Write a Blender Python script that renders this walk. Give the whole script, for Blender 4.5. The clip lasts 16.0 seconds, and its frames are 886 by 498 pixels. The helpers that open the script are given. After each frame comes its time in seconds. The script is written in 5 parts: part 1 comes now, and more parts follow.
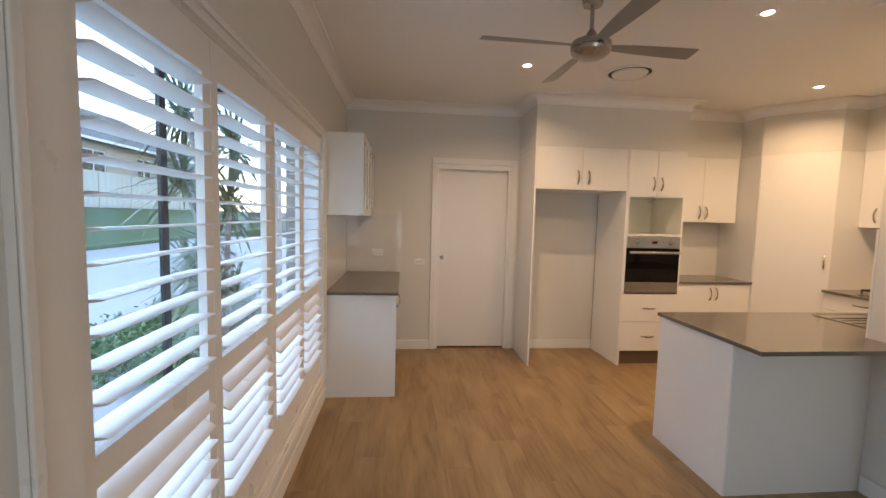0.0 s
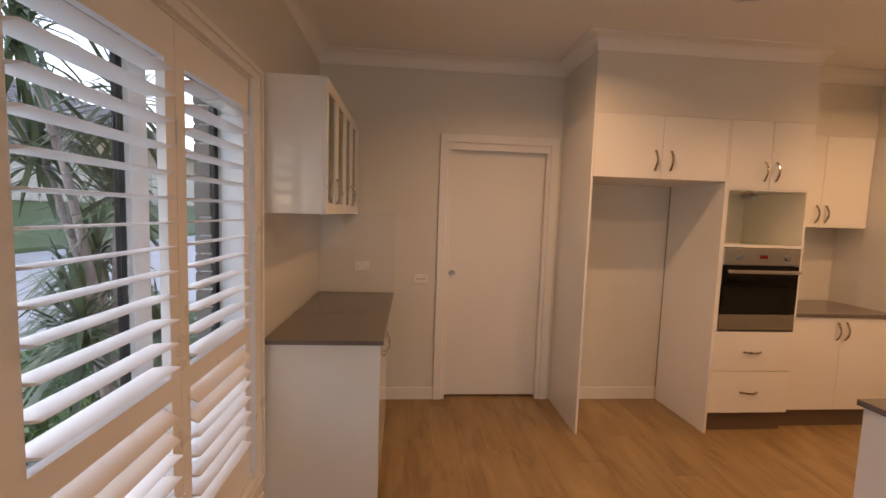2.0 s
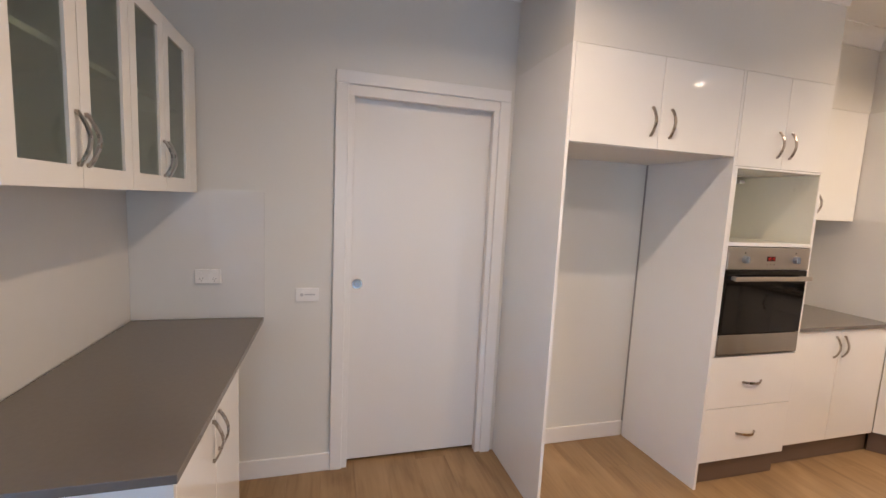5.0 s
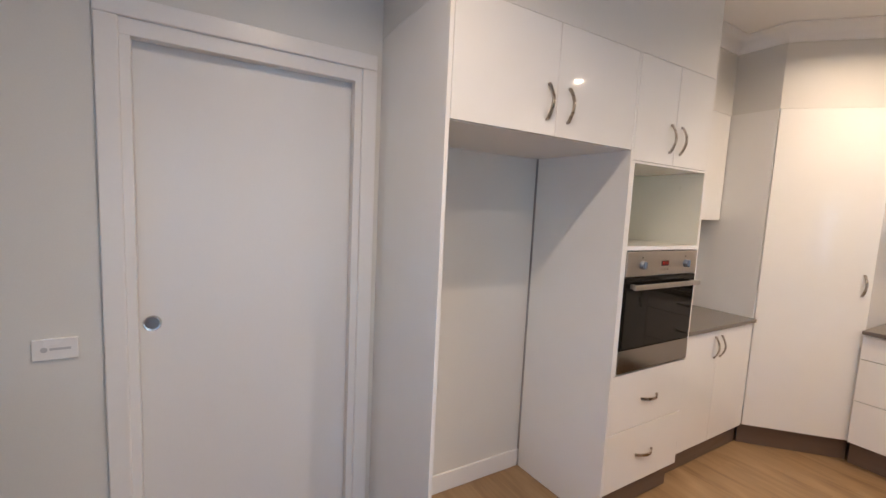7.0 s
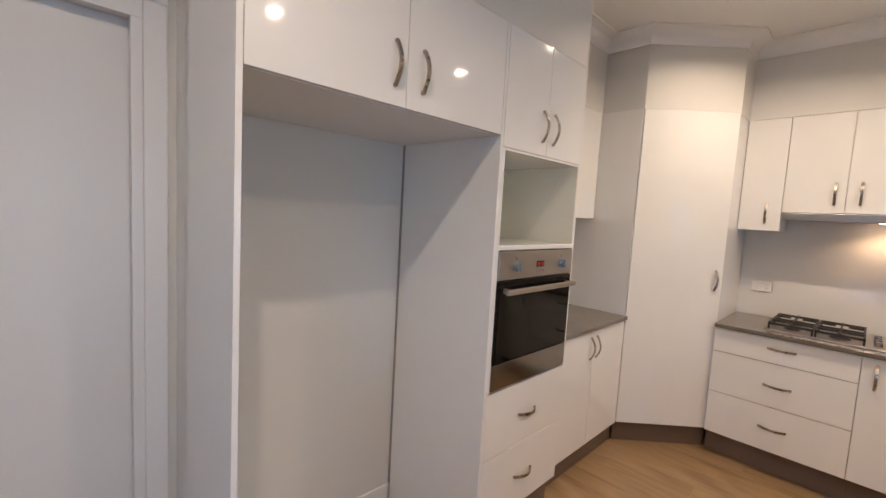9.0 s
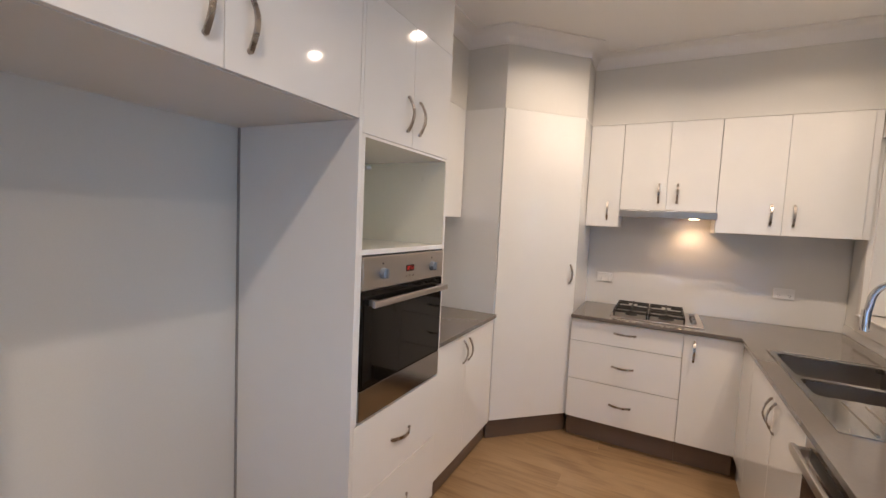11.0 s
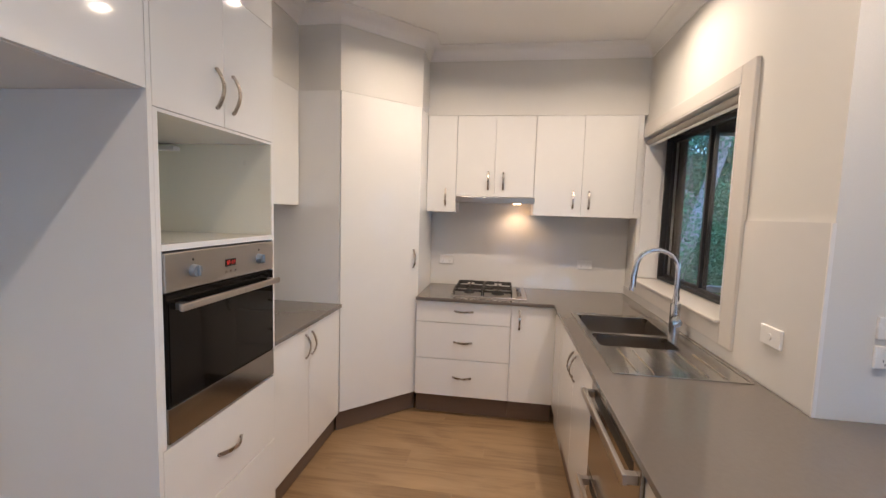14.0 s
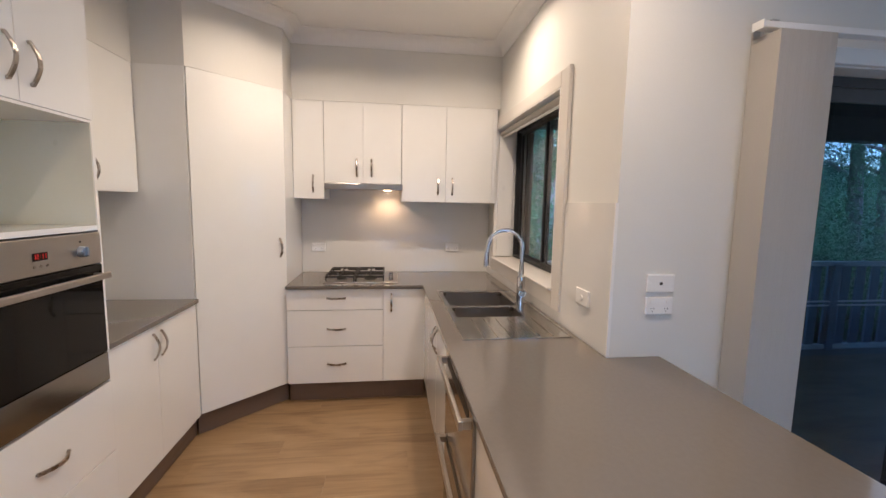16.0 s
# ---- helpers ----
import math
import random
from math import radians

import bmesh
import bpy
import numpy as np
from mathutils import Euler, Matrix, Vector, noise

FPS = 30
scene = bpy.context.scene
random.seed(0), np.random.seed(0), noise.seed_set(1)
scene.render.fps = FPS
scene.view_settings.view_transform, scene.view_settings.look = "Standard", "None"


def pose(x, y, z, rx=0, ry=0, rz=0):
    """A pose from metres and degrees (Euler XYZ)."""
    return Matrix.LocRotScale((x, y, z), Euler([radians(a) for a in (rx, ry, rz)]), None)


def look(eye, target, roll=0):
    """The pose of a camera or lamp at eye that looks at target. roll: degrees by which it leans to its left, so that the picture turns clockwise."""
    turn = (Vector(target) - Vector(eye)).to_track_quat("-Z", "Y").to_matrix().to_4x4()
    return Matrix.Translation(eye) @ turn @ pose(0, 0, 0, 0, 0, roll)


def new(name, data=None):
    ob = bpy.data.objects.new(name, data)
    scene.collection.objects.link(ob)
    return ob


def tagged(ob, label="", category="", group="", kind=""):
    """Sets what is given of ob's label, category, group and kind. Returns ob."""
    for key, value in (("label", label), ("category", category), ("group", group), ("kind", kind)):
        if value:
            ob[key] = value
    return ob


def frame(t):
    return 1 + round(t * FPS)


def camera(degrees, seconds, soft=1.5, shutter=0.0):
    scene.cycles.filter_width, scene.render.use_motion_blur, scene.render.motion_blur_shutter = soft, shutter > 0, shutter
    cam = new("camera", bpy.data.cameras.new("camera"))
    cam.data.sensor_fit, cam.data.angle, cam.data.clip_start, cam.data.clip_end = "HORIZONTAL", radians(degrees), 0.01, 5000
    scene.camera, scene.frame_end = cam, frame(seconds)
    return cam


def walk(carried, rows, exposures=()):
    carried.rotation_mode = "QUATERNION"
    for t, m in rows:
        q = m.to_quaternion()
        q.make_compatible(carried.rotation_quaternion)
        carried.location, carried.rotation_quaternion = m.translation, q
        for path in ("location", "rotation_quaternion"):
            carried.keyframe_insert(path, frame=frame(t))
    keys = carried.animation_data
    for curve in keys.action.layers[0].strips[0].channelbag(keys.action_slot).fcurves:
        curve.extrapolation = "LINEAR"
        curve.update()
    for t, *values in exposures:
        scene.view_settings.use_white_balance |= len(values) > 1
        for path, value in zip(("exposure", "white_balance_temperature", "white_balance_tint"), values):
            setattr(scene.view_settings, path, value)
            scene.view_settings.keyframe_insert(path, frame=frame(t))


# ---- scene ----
cam = camera(93.9, 16.0)
PATH = [
    (0, (0.933, 2.474, 1.544), (1.122, 4.459, 1.384), 1.4),
    (0.5, (0.933, 2.873, 1.557), (1.09, 4.861, 1.404), 1.4),
    (1, (0.965, 3.218, 1.548), (1.084, 5.21, 1.411), 1.5),
    (1.5, (1.011, 3.554, 1.542), (1.155, 5.542, 1.385), 1.8),
    (2, (1.013, 3.813, 1.552), (1.175, 5.799, 1.383), 1.9),
    (2.5, (1.03, 4.059, 1.537), (1.232, 6.04, 1.354), 2.0),
    (3, (1.076, 4.283, 1.534), (1.339, 6.255, 1.332), 2.2),
    (5.5, (1.292, 4.989, 1.538), (1.929, 6.871, 1.312), 2.8),
    (6, (1.392, 5.093, 1.536), (2.155, 6.928, 1.312), 2.8),
    (6.5, (1.461, 5.237, 1.544), (2.349, 7.017, 1.331), 2.8),
    (7, (1.526, 5.366, 1.548), (2.541, 7.077, 1.345), 2.7),
    (7.5, (1.616, 5.426, 1.531), (2.72, 7.083, 1.339), 2.7),
    (8, (1.723, 5.472, 1.534), (2.908, 7.073, 1.346), 2.9),
    (8.5, (1.809, 5.488, 1.532), (3.083, 7.018, 1.348), 3.0),
    (9, (1.91, 5.536, 1.524), (3.299, 6.965, 1.351), 3.2),
    (11.5, (2.139, 5.679, 1.522), (3.962, 6.487, 1.373), 2.5),
    (12, (2.158, 5.663, 1.522), (4.026, 6.361, 1.362), 2.4),
    (12.5, (2.162, 5.646, 1.523), (4.064, 6.245, 1.359), 2.2),
    (13, (2.163, 5.628, 1.526), (4.095, 6.116, 1.355), 2.1),
    (13.5, (2.162, 5.612, 1.524), (4.117, 5.999, 1.351), 2.0),
    (14, (2.163, 5.592, 1.526), (4.135, 5.872, 1.347), 1.7),
    (14.5, (2.164, 5.576, 1.525), (4.147, 5.758, 1.339), 1.4),
    (15, (2.157, 5.554, 1.523), (4.146, 5.625, 1.327), 1.2),
    (15.5, (2.129, 5.525, 1.521), (4.118, 5.467, 1.314), 1.1),
    (16, (2.074, 5.462, 1.516), (4.045, 5.204, 1.293), 1.1),
]
EXPOSURES = [
    (0.0, 2.32, 8100, 20),
    (0.5, 2.12, 9200, 28),
    (1.0, 1.95, 9900, 32),
    (1.5, 1.88, 10500, 34),
    (3.0, 2.05, 11800, 38),
    (3.3, 2.12, 10900, 34),
    (5.2, 2.72, 6150, 18),
    (9.0, 2.38, 5850, 16),
    (13.0, 2.41, 5600, 15),
    (16.0, 2.45, 5600, 15),
]
walk(cam, [(t, look(eye, target, roll)) for t, eye, target, roll in PATH], EXPOSURES)

# ---------- plan, in metres ----------
CEIL = 2.77            # ceiling
XW, XE = 0.29, 5.73    # west wall, east kitchen wall
YN, YS = 7.168, 4.573  # north wall, sink wall (kitchen face)
XB = 3.605             # wall with the sliding door
Y0 = -2.6              # south end of the living room
TOP = 2.272            # top of the tall cabinets
CT = 0.9               # worktop height

# ---------- world and sun ----------
world = bpy.data.worlds.new("overcast_sky")
scene.world = world
world.use_nodes = True
wn = world.node_tree.nodes
sky = wn.new("ShaderNodeTexSky")
sky.sky_type = "NISHITA"
sky.sun_disc = False
sky.sun_elevation, sky.sun_rotation = radians(47), radians(-78)
sky.air_density, sky.dust_density, sky.ozone_density = 1.3, 0.4, 5.0
wn["Background"].inputs["Strength"].default_value = 0.15
cool = wn.new("ShaderNodeMix")
cool.data_type, cool.blend_type = "RGBA", "MULTIPLY"
cool.inputs["Factor"].default_value = 1.0
cool.inputs["B"].default_value = (0.79, 0.94, 1.06, 1)
world.node_tree.links.new(sky.outputs["Color"], cool.inputs["A"])
world.node_tree.links.new(cool.outputs["Result"], wn["Background"].inputs["Color"])

sun = new("sun", bpy.data.lights.new("sun", "SUN"))
sun.data.energy, sun.data.angle, sun.data.color = 0.56, radians(50), (0.36, 0.66, 1.0)
sun.matrix_world = look((0, 0, 0), (0.67, -0.14, -0.73))


def window_light(name, at, to, w, h, power, colour):
    ob = new(name, bpy.data.lights.new(name, "AREA"))
    ob.data.shape, ob.data.size, ob.data.size_y = "RECTANGLE", w, h
    ob.data.energy, ob.data.color = power, colour
    ob.matrix_world = look(at, to)
    return ob


DAY = (0.68, 0.83, 1.0)
window_light("sky_light_door", (3.69, 2.45, 1.05), (1.0, 2.45, 1.0), 1.3, 1.9, 1.8, DAY)
# Added fill lamp in an unseen south opening; brightens the bar wall and living side.
window_light("sky_light_south", (1.95, Y0 - 0.05, 1.25), (1.95, 2.0, 1.25), 2.5, 1.6, 8.0, DAY)

DOWNLIGHTS = [(4.585, 5.93), (4.58, 4.985), (3.02, 4.80), (1.90, 5.84)]
WARM = (1.0, 0.75, 0.49)
for dx, dy in DOWNLIGHTS:
    lamp = new("downlight_lamp", bpy.data.lights.new("downlight_lamp", "AREA"))
    lamp.data.shape, lamp.data.size = "DISK", 0.055
    lamp.data.spread = radians(150)
    lamp.data.energy, lamp.data.color = (2.35 if dx > 4 else 2.7), WARM
    lamp.matrix_world = look((dx, dy, CEIL - 0.0095), (dx, dy, 0))
hood_lamp = new("hood_lamp", bpy.data.lights.new("hood_lamp", "SPOT"))
hood_lamp.data.energy, hood_lamp.data.color = 0.75, (1.0, 0.62, 0.32)
hood_lamp.data.spot_size, hood_lamp.data.spot_blend, hood_lamp.data.shadow_soft_size = radians(140), 0.8, 0.02
hood_lamp.matrix_world = look((5.60, 5.48, 1.590), (5.62, 5.48, 0.9))


# ---------- materials ----------
def material(name, colour, rough=0.5, metal=0.0, vary=0.06, scale=8.0, fine=120.0, bump=0.02, rough_vary=0.08,
             stretch=(1, 1, 1), emit=0.0, coat=0.0, per_object=0.0, spec=0.5):
    """Principled surface with variation at two scales, in metres on the object."""
    m = bpy.data.materials.new(name)
    m.use_nodes = True
    nt = m.node_tree
    n, link = nt.nodes, nt.links.new
    p = n["Principled BSDF"]
    p.inputs["Roughness"].default_value = rough
    p.inputs["Metallic"].default_value = metal
    p.inputs["Coat Weight"].default_value = coat
    p.inputs["Specular IOR Level"].default_value = spec
    p.inputs["Coat Roughness"].default_value = 0.05
    geo = n.new("ShaderNodeNewGeometry")
    mp = n.new("ShaderNodeMapping")
    mp.inputs["Scale"].default_value = stretch
    link(geo.outputs["Position"], mp.inputs["Vector"])
    big, small = n.new("ShaderNodeTexNoise"), n.new("ShaderNodeTexNoise")
    big.inputs["Scale"].default_value, small.inputs["Scale"].default_value = scale, fine
    big.inputs["Detail"].default_value = 4
    for t in (big, small):
        link(mp.outputs["Vector"], t.inputs["Vector"])
    add = n.new("ShaderNodeMath")
    add.operation = "ADD"
    link(big.outputs["Fac"], add.inputs[0])
    link(small.outputs["Fac"], add.inputs[1])
    last = add.outputs[0]
    if per_object:
        info = n.new("ShaderNodeObjectInfo")
        mul = n.new("ShaderNodeMath")
        mul.operation = "MULTIPLY_ADD"
        mul.inputs[1].default_value = per_object
        link(info.outputs["Random"], mul.inputs[0])
        link(last, mul.inputs[2])
        last = mul.outputs[0]
    rng = n.new("ShaderNodeMapRange")
    rng.inputs["From Min"].default_value, rng.inputs["From Max"].default_value = 0.6, 1.4 + per_object
    rng.inputs["To Min"].default_value, rng.inputs["To Max"].default_value = 1 - vary, 1 + vary
    link(last, rng.inputs["Value"])
    mix = n.new("ShaderNodeMix")
    mix.data_type, mix.blend_type = "RGBA", "MULTIPLY"
    mix.inputs["Factor"].default_value = 1.0
    mix.inputs["A"].default_value = (*colour, 1)
    link(rng.outputs["Result"], mix.inputs["B"])
    link(mix.outputs["Result"], p.inputs["Base Color"])
    rr = n.new("ShaderNodeMapRange")
    rr.inputs["From Min"].default_value, rr.inputs["From Max"].default_value = 0.3, 0.7
    rr.inputs["To Min"].default_value, rr.inputs["To Max"].default_value = max(0.02, rough - rough_vary), min(1, rough + rough_vary)
    link(big.outputs["Fac"], rr.inputs["Value"])
    link(rr.outputs["Result"], p.inputs["Roughness"])
    if bump:
        bp = n.new("ShaderNodeBump")
        bp.inputs["Strength"].default_value, bp.inputs["Distance"].default_value = bump, 0.01
        link(small.outputs["Fac"], bp.inputs["Height"])
        link(bp.outputs["Normal"], p.inputs["Normal"])
    if emit:
        p.inputs["Emission Color"].default_value = (*colour, 1)
        p.inputs["Emission Strength"].default_value = emit
    return m


def glass_material(name, colour, rough=0.0, ior=1.45):
    m = bpy.data.materials.new(name)
    m.use_nodes = True
    p = m.node_tree.nodes["Principled BSDF"]
    p.inputs["Base Color"].default_value = (*colour, 1)
    p.inputs["Roughness"].default_value = rough
    p.inputs["Transmission Weight"].default_value = 1.0
    p.inputs["IOR"].default_value = ior
    return m


def oak_material():
    """Vinyl oak plank: long grain, pale and dark figure, each plank of its own tone."""
    m = bpy.data.materials.new("oak_vinyl_plank")
    m.use_nodes = True
    nt = m.node_tree
    n, link = nt.nodes, nt.links.new
    p = n["Principled BSDF"]
    geo, info = n.new("ShaderNodeNewGeometry"), n.new("ShaderNodeObjectInfo")
    shift = n.new("ShaderNodeVectorMath")
    shift.operation = "MULTIPLY_ADD"
    shift.inputs[1].default_value = (7, 13, 0)
    link(info.outputs["Random"], shift.inputs[0])
    link(geo.outputs["Position"], shift.inputs[2])
    m1, m2 = n.new("ShaderNodeMapping"), n.new("ShaderNodeMapping")
    m1.inputs["Scale"].default_value, m2.inputs["Scale"].default_value = (7.0, 1.6, 1), (60.0, 3.0, 1)
    a, b = n.new("ShaderNodeTexNoise"), n.new("ShaderNodeTexNoise")
    a.inputs["Scale"].default_value, a.inputs["Detail"].default_value, a.inputs["Distortion"].default_value = 1.0, 5, 0.8
    b.inputs["Scale"].default_value, b.inputs["Detail"].default_value = 1.0, 3
    for mp, t in ((m1, a), (m2, b)):
        link(shift.outputs["Vector"], mp.inputs["Vector"])
        link(mp.outputs["Vector"], t.inputs["Vector"])
    ramp = n.new("ShaderNodeValToRGB")
    ramp.color_ramp.elements[0].position, ramp.color_ramp.elements[0].color = 0.26, (0.190, 0.116, 0.056, 1)
    ramp.color_ramp.elements[1].position, ramp.color_ramp.elements[1].color = 0.78, (0.385, 0.260, 0.142, 1)
    mid = ramp.color_ramp.elements.new(0.5)
    mid.color = (0.295, 0.191, 0.097, 1)
    sm = n.new("ShaderNodeMath")
    sm.operation = "MULTIPLY_ADD"
    sm.inputs[1].default_value = 0.35
    link(b.outputs["Fac"], sm.inputs[0])
    sub = n.new("ShaderNodeMath")
    sub.operation = "MULTIPLY_ADD"
    sub.inputs[1].default_value, sub.inputs[2].default_value = 0.06, -0.20
    link(info.outputs["Random"], sub.inputs[0])
    ad = n.new("ShaderNodeMath")
    ad.operation = "ADD"
    link(a.outputs["Fac"], ad.inputs[0])
    link(sub.outputs[0], ad.inputs[1])
    link(ad.outputs[0], sm.inputs[2])
    link(sm.outputs[0], ramp.inputs["Fac"])
    link(ramp.outputs["Color"], p.inputs["Base Color"])
    p.inputs["Roughness"].default_value = 0.38
    bp = n.new("ShaderNodeBump")
    bp.inputs["Strength"].default_value, bp.inputs["Distance"].default_value = 0.08, 0.004
    link(b.outputs["Fac"], bp.inputs["Height"])
    link(bp.outputs["Normal"], p.inputs["Normal"])
    return m


WALL = material("grey_wall_paint", (0.70, 0.685, 0.64), 0.55, vary=0.025, scale=1.5, fine=260, bump=0.03)
CEILING = material("white_ceiling_paint", (0.85, 0.84, 0.82), 0.75, vary=0.02, scale=1.2, fine=200, bump=0.02)
TRIM = material("white_gloss_enamel", (0.80, 0.785, 0.76), 0.30, vary=0.012, scale=4, fine=90, bump=0.0, rough_vary=0.02)
DOOR = material("white_door_paint", (0.78, 0.765, 0.74), 0.34, vary=0.012, scale=2, fine=60, bump=0.0, stretch=(4, 4, 0.6), rough_vary=0.02)
GLOSS = material("gloss_white_laminate", (0.84, 0.83, 0.80), 0.065, vary=0.012, scale=2, fine=9, bump=0.010, rough_vary=0.012, coat=0.3)
CASING = material("beige_grey_casing_paint", (0.64, 0.605, 0.555), 0.30, vary=0.012, scale=4, fine=90, bump=0.0, rough_vary=0.02)
SATIN = material("satin_white_board", (0.78, 0.77, 0.75), 0.40, vary=0.01, scale=2, fine=60, bump=0.004)
SPLASH = material("back_painted_glass", (0.70, 0.685, 0.655), 0.04, vary=0.01, scale=2, fine=20, bump=0.0, rough_vary=0.02)
STONE = material("grey_engineered_stone", (0.150, 0.132, 0.117), 0.11, vary=0.05, scale=60, fine=420, bump=0.0, rough_vary=0.0)
KICK = material("brown_kickboard", (0.160, 0.108, 0.078), 0.40, vary=0.08, scale=6, fine=90, stretch=(1, 1, 6))
STEEL = material("brushed_stainless_steel", (0.50, 0.465, 0.43), 0.32, 1.0, vary=0.02, scale=3, fine=160, stretch=(1, 1, 14), bump=0.006, rough_vary=0.03)
# Brushed sink steel with the bowls' inner shade put into a darker colour.
SHADED_BOWL_STEEL = material("shaded_bowl_steel", (0.33, 0.30, 0.27), 0.36, 1.0, vary=0.05, scale=9, fine=240, bump=0.01, rough_vary=0.05)
SINK_STEEL = material("satin_sink_steel", (0.54, 0.52, 0.49), 0.20, 1.0, vary=0.02, scale=6, fine=200, bump=0.005, rough_vary=0.04)
CHROME = material("polished_chrome", (0.72, 0.72, 0.73), 0.08, 1.0, vary=0.02, bump=0.0, rough_vary=0.03)
NICKEL = material("brushed_nickel", (0.40, 0.36, 0.32), 0.28, 1.0, vary=0.06, scale=30, fine=400, bump=0.02)
BLACK_GLASS = material("black_oven_glass", (0.006, 0.005, 0.0045), 0.04, spec=0.22, vary=0.1, bump=0.0, rough_vary=0.02)
BLACK = material("black_enamel", (0.02, 0.019, 0.018), 0.4, vary=0.15, bump=0.04)
IRON = material("cast_iron", (0.025, 0.022, 0.020), 0.55, vary=0.2, fine=300, bump=0.15)
CREAM = material("cream_board", (0.90, 0.88, 0.75), 0.35, vary=0.01, scale=2, fine=60, bump=0.0)
JOINT = material("grey_joint", (0.33, 0.32, 0.31), 0.7, vary=0.05, bump=0)
DARK_STEEL = material("polished_dark_steel", (0.34, 0.32, 0.30), 0.16, 1.0, vary=0.03, scale=3, fine=120, stretch=(1, 1, 14), bump=0.0, rough_vary=0.02)
KNOB = material("grey_blue_knob", (0.30, 0.34, 0.40), 0.3, 0.6)
LED = material("red_clock_digit", (0.8, 0.02, 0.012), 0.4, vary=0.0, bump=0, emit=0.05)
PLATE = material("white_switch_plastic", (0.82, 0.81, 0.79), 0.25, vary=0.01, bump=0.0)
INK = material("grey_print", (0.50, 0.50, 0.51), 0.5, vary=0.05, bump=0)
SLOT = material("dark_slot", (0.03, 0.03, 0.03), 0.6, vary=0.05, bump=0)
ALU = material("charcoal_aluminium", (0.028, 0.028, 0.030), 0.42, 0.2, vary=0.08, fine=400, bump=0.02)
SHUTTER = material("shutter_white_paint", (0.80, 0.79, 0.77), 0.34, vary=0.02, scale=5, fine=120, bump=0.01)
CLEAR = glass_material("clear_glass", (0.97, 0.985, 0.98), 0.0, 1.22)
TINTED = glass_material("grey_tinted_door_glass", (0.27, 0.34, 0.44), 0.0, 1.14)
FROST = glass_material("green_grey_frosted_glass", (0.66, 0.74, 0.66), 0.12)
BULB = material("warm_led_diffuser", (1.0, 0.84, 0.62), 0.4, vary=0, bump=0, emit=14.0)
HOOD_BULB = material("amber_hood_lens", (1.0, 0.60, 0.26), 0.4, vary=0, bump=0, emit=5.0)
FAN_METAL = material("brushed_fan_nickel", (0.40, 0.37, 0.35), 0.32, 1.0, vary=0.05, scale=20, fine=300, bump=0.02)
FAN_BLADE = material("silver_fan_blade", (0.30, 0.285, 0.27), 0.42, 0.3, vary=0.05, scale=6, fine=200)
VANE = material("taupe_vane_fabric", (0.44, 0.41, 0.37), 0.8, vary=0.04, scale=8, fine=500, bump=0.02, stretch=(1, 1, 0.15))
BRICK = material("brown_brick", (0.20, 0.155, 0.12), 0.85, vary=0.15, scale=20, fine=220, bump=0.3, per_object=0.5)
DARK_BRICK = material("dark_brown_brick", (0.050, 0.038, 0.031), 0.9, spec=0.2, vary=0.2, scale=20, fine=220, bump=0.3, per_object=0.5)
MORTAR = material("grey_mortar", (0.32, 0.30, 0.27), 0.9, vary=0.1, fine=260, bump=0.3)
CONCRETE = material("pale_patio_concrete", (0.40, 0.39, 0.37), 0.8, vary=0.10, scale=2, fine=150, bump=0.15)
GRASS = material("lawn_green", (0.10, 0.15, 0.06), 0.9, vary=0.35, scale=6, fine=90, bump=0.6)
SOIL = material("bush_soil", (0.030, 0.042, 0.026), 0.95, spec=0.1, vary=0.35, scale=1.5, fine=30, bump=0.6)
FENCE = material("cream_steel_fence", (0.56, 0.52, 0.44), 0.5, vary=0.04, scale=3, fine=80)
RENDER_WALL = material("peach_brick_wall", (0.50, 0.40, 0.31), 0.85, vary=0.12, scale=12, fine=90, bump=0.2, stretch=(1, 1, 4))
ROOF_TILE = material("grey_roof_tile", (0.30, 0.27, 0.26), 0.8, vary=0.12, scale=8, fine=90, bump=0.3, per_object=0.2)
DECK = material("dark_deck_board", (0.022, 0.024, 0.030), 0.7, vary=0.25, scale=10, fine=200, stretch=(0.3, 4, 1), bump=0.15, per_object=0.4, spec=0.15)
RAIL = material("dark_balustrade_paint", (0.20, 0.25, 0.29), 0.5, spec=0.25, vary=0.06)
RAIL_TOP = material("pale_rail_paint", (0.60, 0.68, 0.70), 0.4, vary=0.06)
SOFFIT = material("dark_patio_roof", (0.030, 0.034, 0.040), 0.6, vary=0.1)
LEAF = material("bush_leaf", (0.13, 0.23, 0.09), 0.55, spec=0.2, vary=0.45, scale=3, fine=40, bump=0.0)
# Darker copy of the bush leaf, shade put into its colour; every other tree.
LEAF_SHADED = material("shaded_bush_leaf", (0.10, 0.19, 0.10), 0.6, spec=0.2, vary=0.45, scale=3, fine=40, bump=0.0)
YUCCA = material("yucca_blade", (0.10, 0.15, 0.07), 0.45, vary=0.3, scale=5, fine=60, bump=0.0)
BARK = material("paperbark_trunk", (0.46, 0.36, 0.33), 0.85, spec=0.15, vary=0.55, scale=5, fine=60, stretch=(3, 3, 0.6), bump=0.5)
DARK_BARK = material("dark_trunk", (0.10, 0.08, 0.06), 0.9, vary=0.3, scale=8, fine=60, bump=0.5)
OAK = oak_material()


